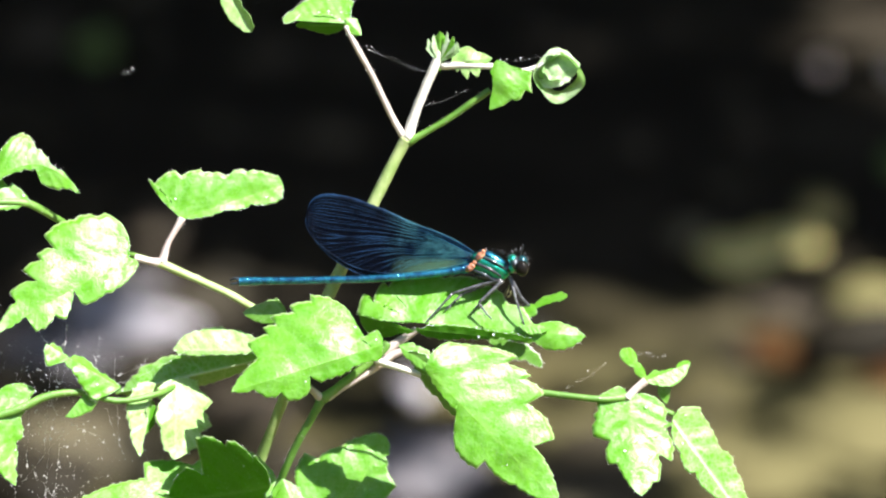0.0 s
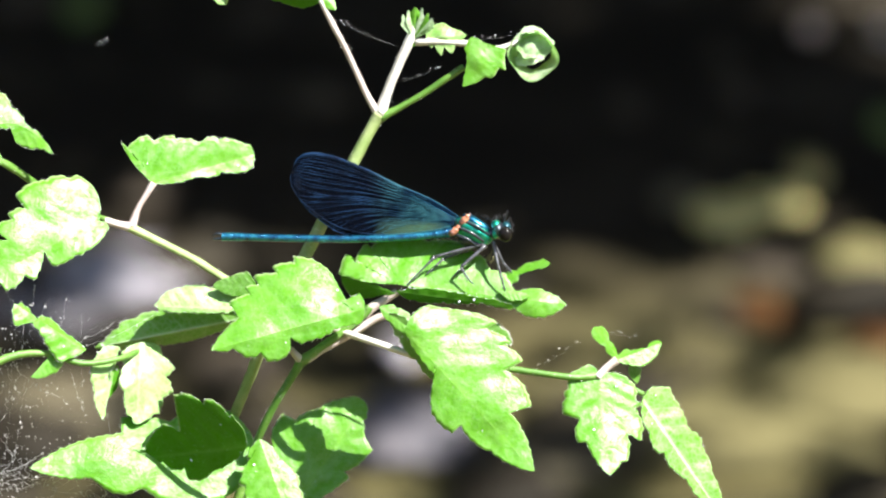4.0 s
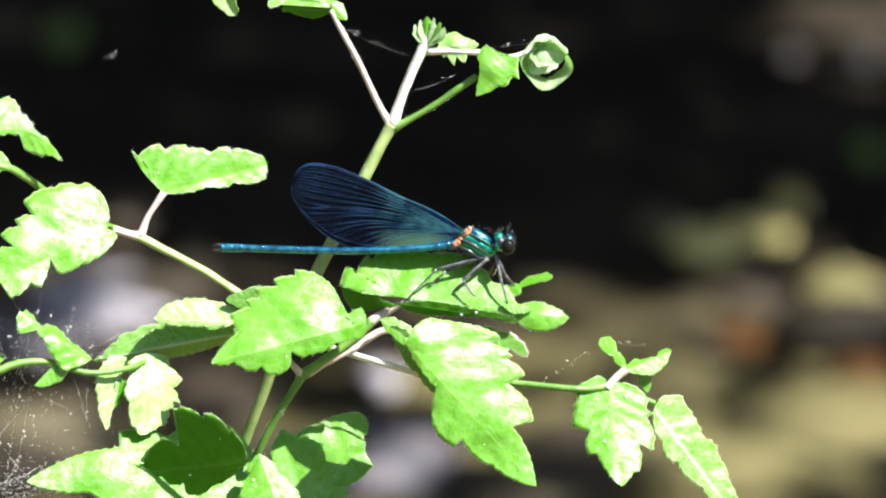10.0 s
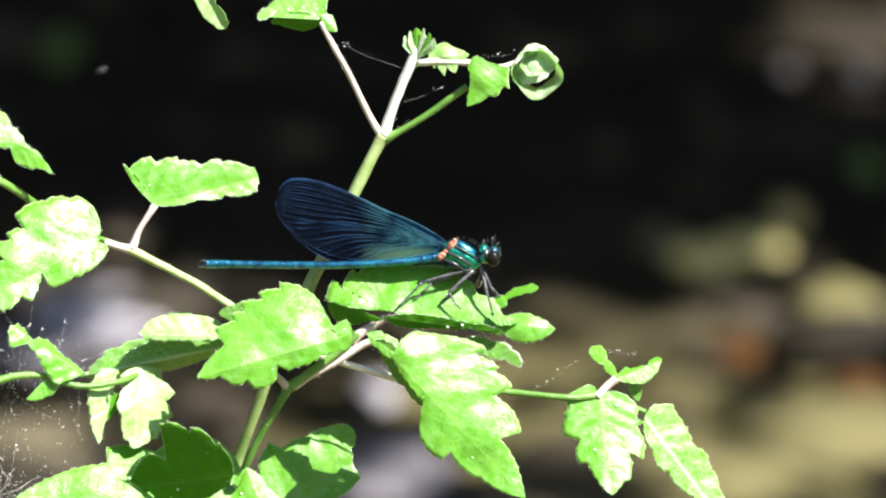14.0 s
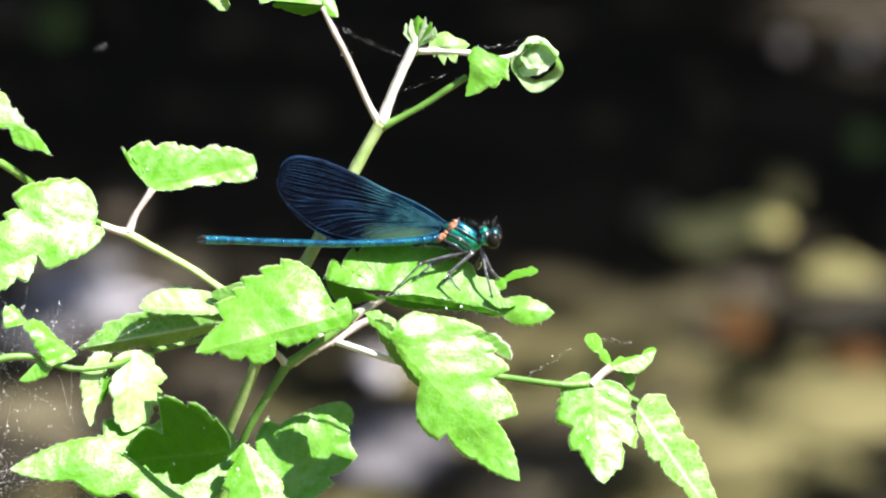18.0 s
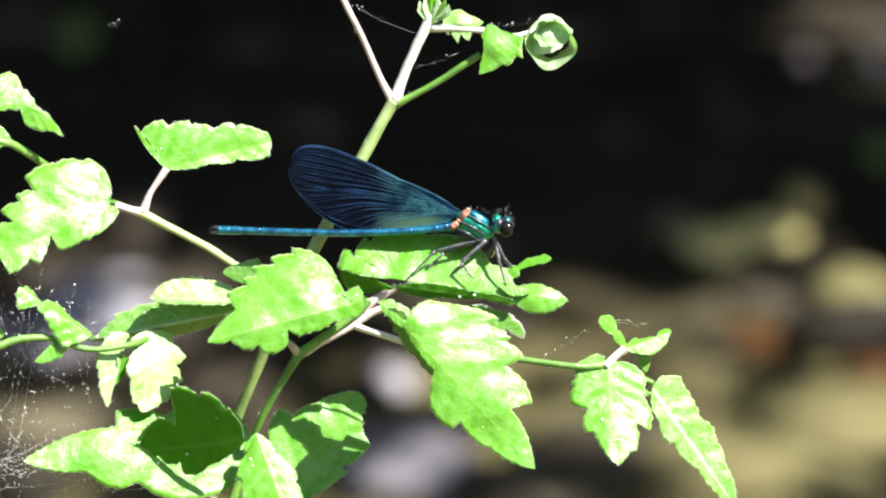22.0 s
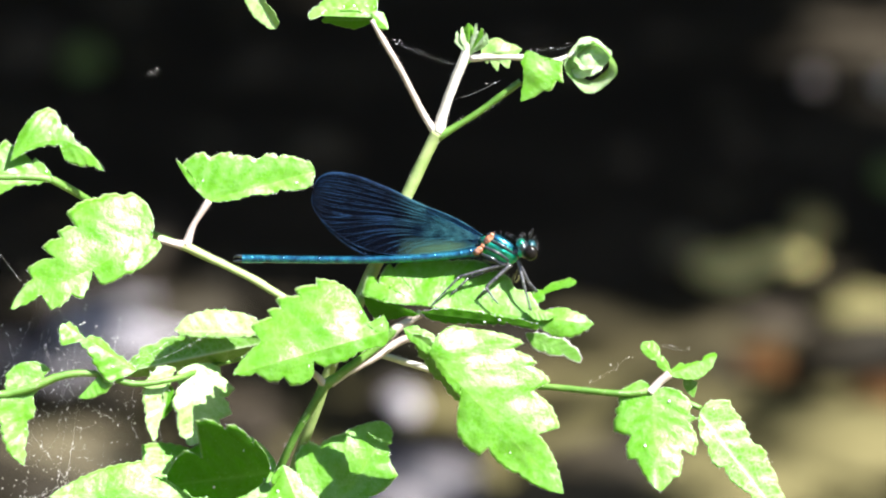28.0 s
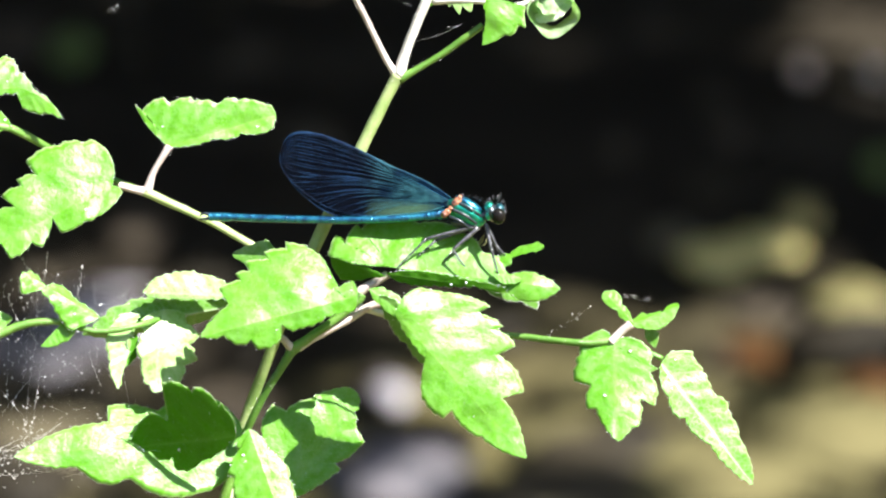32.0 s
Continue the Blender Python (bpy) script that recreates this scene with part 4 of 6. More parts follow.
# front cluster below the insect
front, PE = shoot("front_shoot", [(450, 960, -100, 9), (472, 890, -86, 8.5), (494, 832, -20, 6.8), (530, 762, 6, 6.8), (562, 712, 18, 7.2), (578, 684, 18, 9)],
                  (575, 640), STEM_GREEN, "bright green front stem")
stem("side_stem", [(578, 686, 18, 10), (610, 664, 16, 7.5), (655, 632, 12, 7.5), (690, 604, 10, 8), (700, 590, 10, 7)], STEM_GREEN, front, PE, "green leaf stalk")
stem("side_stem", [(588, 684, 16, 7), (615, 666, 8, 7), (665, 640, 2, 7), (712, 612, 0, 7), (745, 606, 0, 6)], STEM_PINK, front, PE, "pale pinkish leaf stalk")
stem("side_stem", [(576, 684, 20, 8), (562, 668, 26, 6), (545, 655, 30, 5)], STEM_PINK, front, PE, "short pink stalk")
leaf(front, PE, (692, 593), (421, 663), ((0.01, 0.1, 0.13, 0.08, 0.3), (0.35, 0.44, 0.36, 0.4, 0.42), (0.5, 0.41, 0.48, 0.36), (0.63, 0.38, 0.61, 0.32), (0.7, 0.33, 0.68, 0.28), (0.82, 0.26, 0.78, 0.15),), ((0.05, 0.09, 0.17, 0.07), (0.44, 0.11, 0.51, 0.04, 0.1), (0.52, 0.14, 0.57, 0.17, 0.1), (0.68, 0.16, 0.7, 0.1), (0.8, 0.1, 0.86, 0.03, 0.25),), seed=26, zb=70, zt=118, zu=-70, zl=-2, slant=0.75, swell=((560, 560, 70, 12), (500, 610, 40, 7), (600, 575, 30, 6)), label="broad toothed leaf in full sun")
leaf(front, PE, (466, 612), (204, 660), ((0.04, 0.09, 0.09, 0.1, 0.1), (0.27, 0.14, 0.43, 0.16, 0.1), (0.53, 0.17, 0.55, 0.16, 0.2), (0.67, 0.16, 0.69, 0.14, 0.2), (0.8, 0.13, 0.82, 0.1, 0.2), (0.91, 0.05, 0.93, 0.03),), ((0.26, 0.07, 0.28, 0.07, 0.1), (0.61, 0.06, 0.64, 0.06, 0.1),), LEAF_RIBBED, seed=31, zb=-78, zt=-72, zu=-4, zl=-60, label="leaf seen nearly edge on, its lower half in shade")
# the fold is the same leaf, painted lighter where the sun strikes it
leaf(front, PE, (474, 594), (314, 586), ((0.12, 0.17, 0.16, 0.18, 0.1), (0.35, 0.23, 0.4, 0.24, 0.1), (0.65, 0.24, 0.69, 0.22, 0.15), (0.86, 0.17, 0.89, 0.15, 0.15), (0.95, 0.08, 0.97, 0.06, 0.1),), ((0.21, 0.04, 0.25, 0.04, 0.05), (0.59, 0.05, 0.62, 0.05, 0.05), (0.86, 0.05, 0.88, 0.05, 0.1),), LEAF_PALE, seed=47, zb=-32, zt=-30, zu=-20, zl=2, wave=4, swell=((390, 572, 30, 4),), name="leaf_fold", label="fold of the upper leaf margin, sunlight painted into its pale colour")
leaf(front, PE, (492, 838), (94, 868), ((0.14, 0.18, 0.17, 0.18, 0.2), (0.36, 0.15, 0.38, 0.14, 0.1), (0.59, 0.18, 0.59, 0.11, 0.15),), ((0.15, 0.22, 0.2, 0.23, 0.3), (0.49, 0.16, 0.52, 0.14, 0.3), (0.66, 0.14, 0.74, 0.07, 0.3), (0.9, 0.05, 0.91, 0.04, 0.1),), seed=33, zb=-60, zt=66, zu=-46, zl=32, swell=((240, 845, 60, 14),), label="large pale leaf half in the shade of others")
# dark leaf shaped as the shadow that the broad leaf above would cast
leaf(front, PE, (480, 836), (290, 858), ((0.01, 0.19, 0.07, 0.28, 0.15), (0.09, 0.32, 0.12, 0.3, 0.1), (0.31, 0.5, 0.35, 0.45, 0.25), (0.61, 0.57, 0.6, 0.21, 0.35), (0.75, 0.31, 0.8, 0.28, 0.1),), ((0.34, 0.19, 0.4, 0.24, 0.2), (0.6, 0.24, 0.61, 0.13, 0.3), (0.76, 0.12, 0.8, 0.06, 0.3),), LEAF_SHADE, seed=42, zb=64, zt=-4, zu=52, zl=-26, wave=4, label="three-lobed dark leaf standing in for a cast shadow")
leaf(front, PE, (552, 960), (690, 768), ((0.26, 0.35, 0.3, 0.37, 0.1), (0.57, 0.48, 0.59, 0.37, 0.3), (0.75, 0.29, 0.76, 0.28, 0.15), (0.98, 0.12, 1.0, 0.1, 0.1),), ((0.47, 0.22, 0.48, 0.16, 0.1), (0.74, 0.24, 0.79, 0.13, 0.2), (0.88, 0.06, 0.91, 0.07, 0.1),), seed=34, zb=-76, zt=-134, zu=0, zl=0, swell=((600, 815, 30, 6),), label="leaf crossed by the shadows of upper leaves")
leaf(front, PE, (500, 824), (560, 985), ((0.21, 0.12), (0.56, 0.25), (0.86, 0.20), ), ((0.13, 0.19), (0.37, 0.36), (0.67, 0.38), ), seed=35, zb=2, zt=54, zu=-20, label="small sunlit leaf at the stem")

# shoot that carries the perch
perch, PA = shoot("perch_shoot", [(690, 604, -6, 8), (702, 590, -4, 8.5), (722, 578, -2, 7.5), (748, 562, 2, 7)], (790, 480), STEM_PINK, "short pale pinkish stalk")
leaf(perch, PA, (762, 631), (988, 881), ((-0.02, 0.18, 0.08, 0.26, 0.3), (0.3, 0.39, 0.28, 0.32, 0.12), (0.42, 0.37, 0.41, 0.33), (0.54, 0.35, 0.51, 0.25, 0.2), (0.74, 0.22, 0.69, 0.12, 0.25),), ((0.27, 0.04, 0.32, 0.1, 0.1), (0.56, 0.18, 0.56, 0.12, 0.42), (0.73, 0.12, 0.76, 0.1),), seed=28, zb=82, zt=98, zu=-40, zl=8, swell=((790, 625, 36, 16), (850, 690, 60, 9), (930, 770, 40, 8)), label="large drooping toothed leaf in full sun")
# the shade on this leaf edge is painted by its dark material
leaf(perch, PA, (735, 598), (830, 728), ((0.20, 0.12), (0.61, 0.13), ), ((0.25, 0.10), (0.56, 0.10), (0.86, 0.07), ), LEAF_DARK, seed=29, zb=40, zt=50, zu=6, zl=-16, label="folded leaf edge, its shade put into the colour")
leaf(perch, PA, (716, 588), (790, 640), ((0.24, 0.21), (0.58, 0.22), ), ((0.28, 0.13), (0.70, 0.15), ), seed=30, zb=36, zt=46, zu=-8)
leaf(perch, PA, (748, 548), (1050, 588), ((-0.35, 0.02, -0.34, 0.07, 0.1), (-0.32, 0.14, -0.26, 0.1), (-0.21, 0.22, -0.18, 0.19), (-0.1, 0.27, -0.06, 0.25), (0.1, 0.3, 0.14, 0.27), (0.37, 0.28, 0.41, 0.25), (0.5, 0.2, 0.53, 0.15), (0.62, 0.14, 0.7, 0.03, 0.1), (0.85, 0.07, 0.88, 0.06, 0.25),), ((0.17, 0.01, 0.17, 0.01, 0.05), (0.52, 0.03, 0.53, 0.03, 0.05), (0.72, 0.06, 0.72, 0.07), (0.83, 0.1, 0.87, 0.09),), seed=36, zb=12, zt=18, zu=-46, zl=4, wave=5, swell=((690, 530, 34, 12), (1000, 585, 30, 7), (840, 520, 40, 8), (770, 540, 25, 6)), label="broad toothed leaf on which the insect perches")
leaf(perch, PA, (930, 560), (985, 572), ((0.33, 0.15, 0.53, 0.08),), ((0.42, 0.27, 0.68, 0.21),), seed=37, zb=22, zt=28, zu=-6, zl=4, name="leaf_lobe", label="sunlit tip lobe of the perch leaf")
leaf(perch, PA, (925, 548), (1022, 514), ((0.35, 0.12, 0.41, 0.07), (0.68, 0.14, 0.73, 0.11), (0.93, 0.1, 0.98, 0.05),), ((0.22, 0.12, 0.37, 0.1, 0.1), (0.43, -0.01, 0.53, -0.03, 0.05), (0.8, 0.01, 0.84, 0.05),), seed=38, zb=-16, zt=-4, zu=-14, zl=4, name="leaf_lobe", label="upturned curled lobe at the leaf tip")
# shade below the perch leaf, painted by the darker leaf copy
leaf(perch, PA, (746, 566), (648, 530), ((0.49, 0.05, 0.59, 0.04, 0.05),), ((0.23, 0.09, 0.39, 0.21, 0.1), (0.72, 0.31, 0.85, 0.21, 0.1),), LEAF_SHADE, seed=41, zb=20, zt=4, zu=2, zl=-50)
leaf(perch, PA, (744, 560), (958, 592), ((0.25, 0.06, 0.26, 0.06, 0.05), (0.72, 0.04, 0.73, 0.04, 0.05),), ((0.08, 0.04, 0.1, 0.05, 0.1), (0.41, 0.04, 0.43, 0.04, 0.1), (0.73, 0.0, 0.75, 0.0, 0.05),), LEAF_SHADE, seed=40, zb=20, zt=30, zu=8, zl=-16, wave=3, name="leaf_fold", label="underside of the folded leaf margin, painted in shade colour")


def hairs(parent, pivot, runs, seed):
    """Short pale hairs standing off the stems."""
    rnd, bm = random.Random(seed), bmesh.new()
    for points, count in runs:
        run = spline(points, 60)
        for k in range(count):
            i = rnd.randrange(58)
            q, d = run[i], run[i + 1] - run[i]
            a = rnd.uniform(0, 2 * math.pi)
            n = np.array((-d[1], d[0])) / max(np.hypot(d[0], d[1]), 1e-6)
            o = np.array((n[0] * math.cos(a), n[1] * math.cos(a), math.sin(a)))
            if k % 2:
                continue
            r, g = q[3] * 0.9, q[3] + rnd.uniform(1.2, 3.6)
            p0, p1 = q[:3] + o * r, q[:3] + o * g
            tube(bm, [(*p0, 0.22), (*p1, 0.1)], 2, 3)
    tagged(part("hair", shifted(bm, pivot), SILK, parent, "fine pale hairs on the stems"), kind="stuff")


hairs(upper, PB, (([(612, 490, -50, 11.5), (690, 335, -45, 11), (737, 248, -40, 11)], 160), ([(737, 250, -40, 8), (680, 140, -38, 7), (632, 50, -35, 6)], 110),
                  ([(738, 250, -40, 9), (775, 150, -36, 9.5), (800, 85, -34, 5)], 150), ([(738, 254, -40, 7), (815, 212, -36, 7), (888, 163, -30, 7)], 110)), 1)
hairs(left, PC, (([(470, 553, -24, 7), (400, 505, -20, 6.8), (300, 450, -17, 7.5)], 110), ([(291, 443, -17, 7), (318, 388, -13, 7), (332, 370, -12, 7)], 60)), 2)
hairs(front, PE, (([(494, 832, 12, 9), (530, 762, 16, 8.5), (578, 684, 18, 9)], 90), ([(588, 684, 16, 7), (665, 640, 2, 7), (745, 606, 0, 6)], 80)), 3)
hairs(right, PD, (([(590, 635, -40, 7), (720, 672, -34, 6.5), (785, 691, -32, 6)], 70), ([(950, 707, -24, 6), (1065, 718, -20, 6), (1120, 714, -18, 6)], 60)), 4)


def margin_down(shoot_ob, pivot, seed, share=0.4):
    """Fine pale down along the leaf margins of a shoot, and specks of dust on the blades."""
    rnd, bm = random.Random(seed), bmesh.new()
    for co, out, inner in FRINGE[shoot_ob.name]:
        if rnd.random() < 0.009:
            bmesh.ops.create_icosphere(bm, subdivisions=1, radius=rnd.uniform(0.9, 2.6) * UNIT, matrix=Matrix.Translation(inner - pivot))
        if rnd.random() < share:
            way = (out + Vector((rnd.gauss(0, 0.5), rnd.gauss(0, 0.5), rnd.gauss(0, 0.4)))).normalized() * rnd.uniform(2.0, 5.5) * UNIT
            side = way.orthogonal().normalized() * 0.32 * UNIT
            turn = side.cross(way.normalized())
            a = [bm.verts.new(co - pivot + side * math.cos(k * 2.1) + turn * math.sin(k * 2.1)) for k in range(3)]
            tip = bm.verts.new(co - pivot + way)
            for k in range(3):
                bm.faces.new((a[k], a[(k + 1) % 3], tip))
    tagged(part("down", bm, SILK, shoot_ob, "fine pale down on the leaf margins"), kind="stuff")


for k, (shoot_ob, pivot) in enumerate(((upper, PB), (left, PC), (right, PD), (front, PE), (perch, PA))):
    margin_down(shoot_ob, pivot, 30 + k, 0.95 if shoot_ob is upper else 0.4)
bm = bmesh.new()
for x, y, x2, y2 in ((898, 512, 914, 496), (906, 514, 918, 490), (914, 512, 921, 500), (902, 505, 912, 507)):
    tube(bm, [(x, y, -30, 1.6), ((x + x2) / 2 + 2, (y + y2) / 2 + 2, -28, 1.3), (x2, y2, -26, 0.9)], 8, 6)
part("dry_husk", shifted(bm, PA), STEM_BROWN, perch, "dry brown remains of a flower")

# ---------------------------------------------------------------- the damselfly
insect = new("damselfly")
PIVOT = sh(790, 480, 0)
insect.matrix_world = SHEET @ Matrix.Translation(PIVOT)
tagged(insect, "metallic blue demoiselle damselfly with dark wings perched on a leaf", "damselfly")


def body_part(name, bm, material, label="", parent=None):
    return part(name, shifted(bm, PIVOT), material, parent or insect, label)


# abdomen, ten ringed segments
AXIS = [(852, 456, 2), (800, 462, 5), (740, 465.5, 6), (660, 466.5, 5), (560, 464, 3), (480, 461, 0), (436, 460, 0)]
run = spline(AXIS, 161)
cuts = [0, 8, 18, 38, 60, 82, 103, 122, 137, 149, 160]
for k, (a, b) in enumerate(zip(cuts, cuts[1:])):
    seg = run[a:b + 1]
    rad = 6.8 + (2.6 if k == 0 else 1.2 if k == 1 else 0) + (0.9 if k > 7 else 0)
    pts = [(*q, rad * (1.04 if i in (0, len(seg) - 1) else 0.98 if 0 < i / (len(seg) - 1) < 0.9 else 1.02)) for i, q in enumerate(seg)]
    body_part("abdomen_segment", tube(bmesh.new(), pts, len(pts) * 2, 16), BLUE, "metallic turquoise-blue abdomen segment" if k == 0 else "")
for dy in (-3, 3):
    body_part("clasper", tube(bmesh.new(), [(438, 460 + dy, 3, 3.5), (428, 459 + dy * 1.6, 3, 2.4), (420, 461 + dy, 2, 1.4)], 8, 8), DARK_METAL, "dark tail clasper" if dy < 0 else "")

# thorax with its plates
def thorax_shell():
    """A slanting barrel, flattened below, with a raised collar towards the neck."""
    bm = ellipsoid(bmesh.new(), 885, 455, 0, 38, 21, 22, 30, 48, 32)
    for v in bm.verts:
        q = v.co / UNIT
        k = 1.5 * noise.noise(q * 0.07) + 0.9 * math.sin((q.x * 0.5 + q.y * 0.86) * 0.34)
        v.co += (v.co - sh(885, 455)).normalized() * k * UNIT
    return bm


body_part("thorax", thorax_shell(), GREEN_METAL, "slanting metallic green thorax")
for k, (x0, y0, x1, y1, z) in enumerate(((872, 437, 913, 462, 20), (862, 449, 904, 474, 21.5), (856, 461, 892, 482, 18.5))):
    mid = ((x0 + x1) / 2 + 1, (y0 + y1) / 2 - 2, z + 3)
    body_part("suture", tube(bmesh.new(), [(x0, y0, z - 3, 3.0), (*mid, 2.7), (x1, y1, z - 6, 2.2)], 16, 8), DARK_METAL, "dark seam between the thorax plates" if k == 0 else "")
body_part("thorax_back", ellipsoid(bmesh.new(), 892, 441, 0, 30, 9, 16, 32), BLUE, "metallic blue back of the thorax")
body_part("thorax_belly", ellipsoid(bmesh.new(), 884, 476, 0, 28, 9, 15, 14), DARK_METAL, "dark underside of the thorax")
for k, blobs in enumerate((((870, 434, 10, 6), (866, 438, 6, 6), (875, 428, 4, 4)), ((852, 454, 9, 6), (847, 458, 6, 6), (858, 447, 4, 4)))):
    bm = bmesh.new()
    for ox, oy, ra, rb in blobs:
        ellipsoid(bm, ox, oy, 18, ra, rb, 4, -45, 18, 12)
    for v in bm.verts:
        v.co += noise.noise_vector(v.co / UNIT * 0.22) * 1.6 * UNIT
    body_part("wing_joint", bm, ORANGE, "orange-brown wing joint" if k == 0 else "")
body_part("neck", tube(bmesh.new(), [(908, 462, 0, 11), (918, 460, 0, 9), (926, 458, 0, 10)], 8, 12), DARK_METAL)

# head
head = body_part("head", ellipsoid(bmesh.new(), 930, 453, 0, 11, 17, 27, -8), DARK_METAL, "dark head with a green sheen")
body_part("brow", ellipsoid(bmesh.new(), 926, 444, 6, 9, 9, 17, -20), GREEN_METAL, "metallic green brow", head)
body_part("cheek", ellipsoid(bmesh.new(), 925, 460, 12, 6, 9, 10, 10), GREEN_METAL, "", head)
body_part("eye", ellipsoid(bmesh.new(), 942, 461, 24, 12.5, 14, 12, 0, 28, 20), EYE_BLACK, "glossy black compound eye", head)
body_part("eye", ellipsoid(bmesh.new(), 942, 459, -24, 12.5, 14, 12, 0, 28, 20), EYE_BLACK, "", head)
body_part("face", ellipsoid(bmesh.new(), 944, 449, 0, 9, 11, 15, 0), FACE, "dark face with a blue sheen", head)
for z in (8, -8):
    body_part("antenna", tube(bmesh.new(), [(940, 438, z, 1.6), (944, 430, z * 1.3, 1.2), (947, 418, z * 1.8, 0.6)], 10, 6), DARK_METAL, "", head)
rnd = random.Random(11)
bm = bmesh.new()
for k in range(26):
    a = rnd.uniform(-2.6, 0.3)
    x, y, z = 936 + 13 * math.cos(a), 449 + 17 * math.sin(a), rnd.uniform(-14, 18)
    tube(bm, [(x, y, z, 0.5), (x + 9 * math.cos(a), y + 9 * math.sin(a), z, 0.2)], 3, 4)
for k in range(60):
    a = rnd.uniform(0, 6.28)
    x, y = 884 + 36 * math.cos(a), 452 + 24 * math.sin(a)
    tube(bm, [(x, y, rnd.uniform(0, 14), 0.45), (x + 7 * math.cos(a), y + 7 * math.sin(a), rnd.uniform(2, 20), 0.2)], 3, 4)
tagged(body_part("bristle_fur", bm, LEG, "fine dark bristles"), kind="stuff")


def leg(hip, knee, foot, toe, seed):
    bm = bmesh.new()
    tube(bm, [(*hip, 3.8), tuple(np.array(hip) * 0.5 + np.array(knee) * 0.5) + (3.1,), (*knee, 2.5)], 10, 8)
    femur = body_part("leg", bm, LEG, "dark grey spiny leg" if seed == 0 else "")
    bm = bmesh.new()
    tube(bm, [(*knee, 2.4), tuple(np.array(knee) * 0.5 + np.array(foot) * 0.5) + (1.7,), (*foot, 1.4)], 10, 8)
    body_part("shin", bm, LEG, "", femur)
    bm = tube(bmesh.new(), [(*foot, 1.7), (*toe, 1.1)], 5, 6)
    body_part("foot", bm, LEG, "", femur)
    bm = bmesh.new()
    for k in range(16):
        f = 0.1 + 0.85 * k / 16
        a, b = (np.array(hip), np.array(knee)) if k < 8 else (np.array(knee), np.array(foot))
        g = (f * 2) % 1.0
        p = a + (b - a) * g
        s = 1 if k % 2 else -1
        tube(bm, [(*p, 0.6), (p[0] - 2, p[1] + 9, p[2] + 4 * s, 0.25)], 3, 4)
    tagged(body_part("spine_row", bm, LEG, "", femur), kind="stuff")


leg((903, 478, 10), (816, 500, 20), (772, 543, 24), (764, 552, 24), 0)
leg((907, 481, 11), (862, 519, 24), (878, 543, 26), (884, 549, 26), 1)
leg((920, 474, 11), (929, 517, 22), (941, 562, 22), (944, 570, 22), 2)
leg((903, 478, -10), (832, 503, -6), (806, 526, 8), (800, 532, 8), 3)
leg((907, 481, -11), (872, 512, -6), (850, 534, 12), (845, 540, 12), 4)
leg((920, 474, -11), (938, 512, -16), (958, 534, -22), (964, 538, -22), 5)

# wings: two each side, closed over the back
TOP = ((0, 4), (0.12, 17), (0.25, 25), (0.36, 28.5), (0.44, 33), (0.57, 41), (0.75, 48), (0.87, 46.5), (0.94, 41), (0.98, 31), (0.995, 20), (1.0, 8))
LOW = ((0, -6), (0.07, -22), (0.28, -50), (0.46, -67), (0.6, -71), (0.72, -66), (0.86, -49), (0.94, -34), (0.98, -20), (0.995, -9), (1.0, 2))


def along(table, s):
    """A smooth value of the table at s."""
    xs = [p[0] for p in table]
    k = max(i for i, x in enumerate(xs) if x <= s or i == 0)
    k = min(k, len(table) - 2)
    f = (s - xs[k]) / (xs[k + 1] - xs[k])

    def slope(i):
        a, b = max(i - 1, 0), min(i + 1, len(table) - 1)
        return (table[b][1] - table[a][1]) / (xs[b] - xs[a])

    h = xs[k + 1] - xs[k]
    p, q = table[k][1], table[k + 1][1]
    return (2 * f ** 3 - 3 * f ** 2 + 1) * p + (f ** 3 - 2 * f * f + f) * h * slope(k) + (3 * f * f - 2 * f ** 3) * q + (f ** 3 - f * f) * h * slope(k + 1)


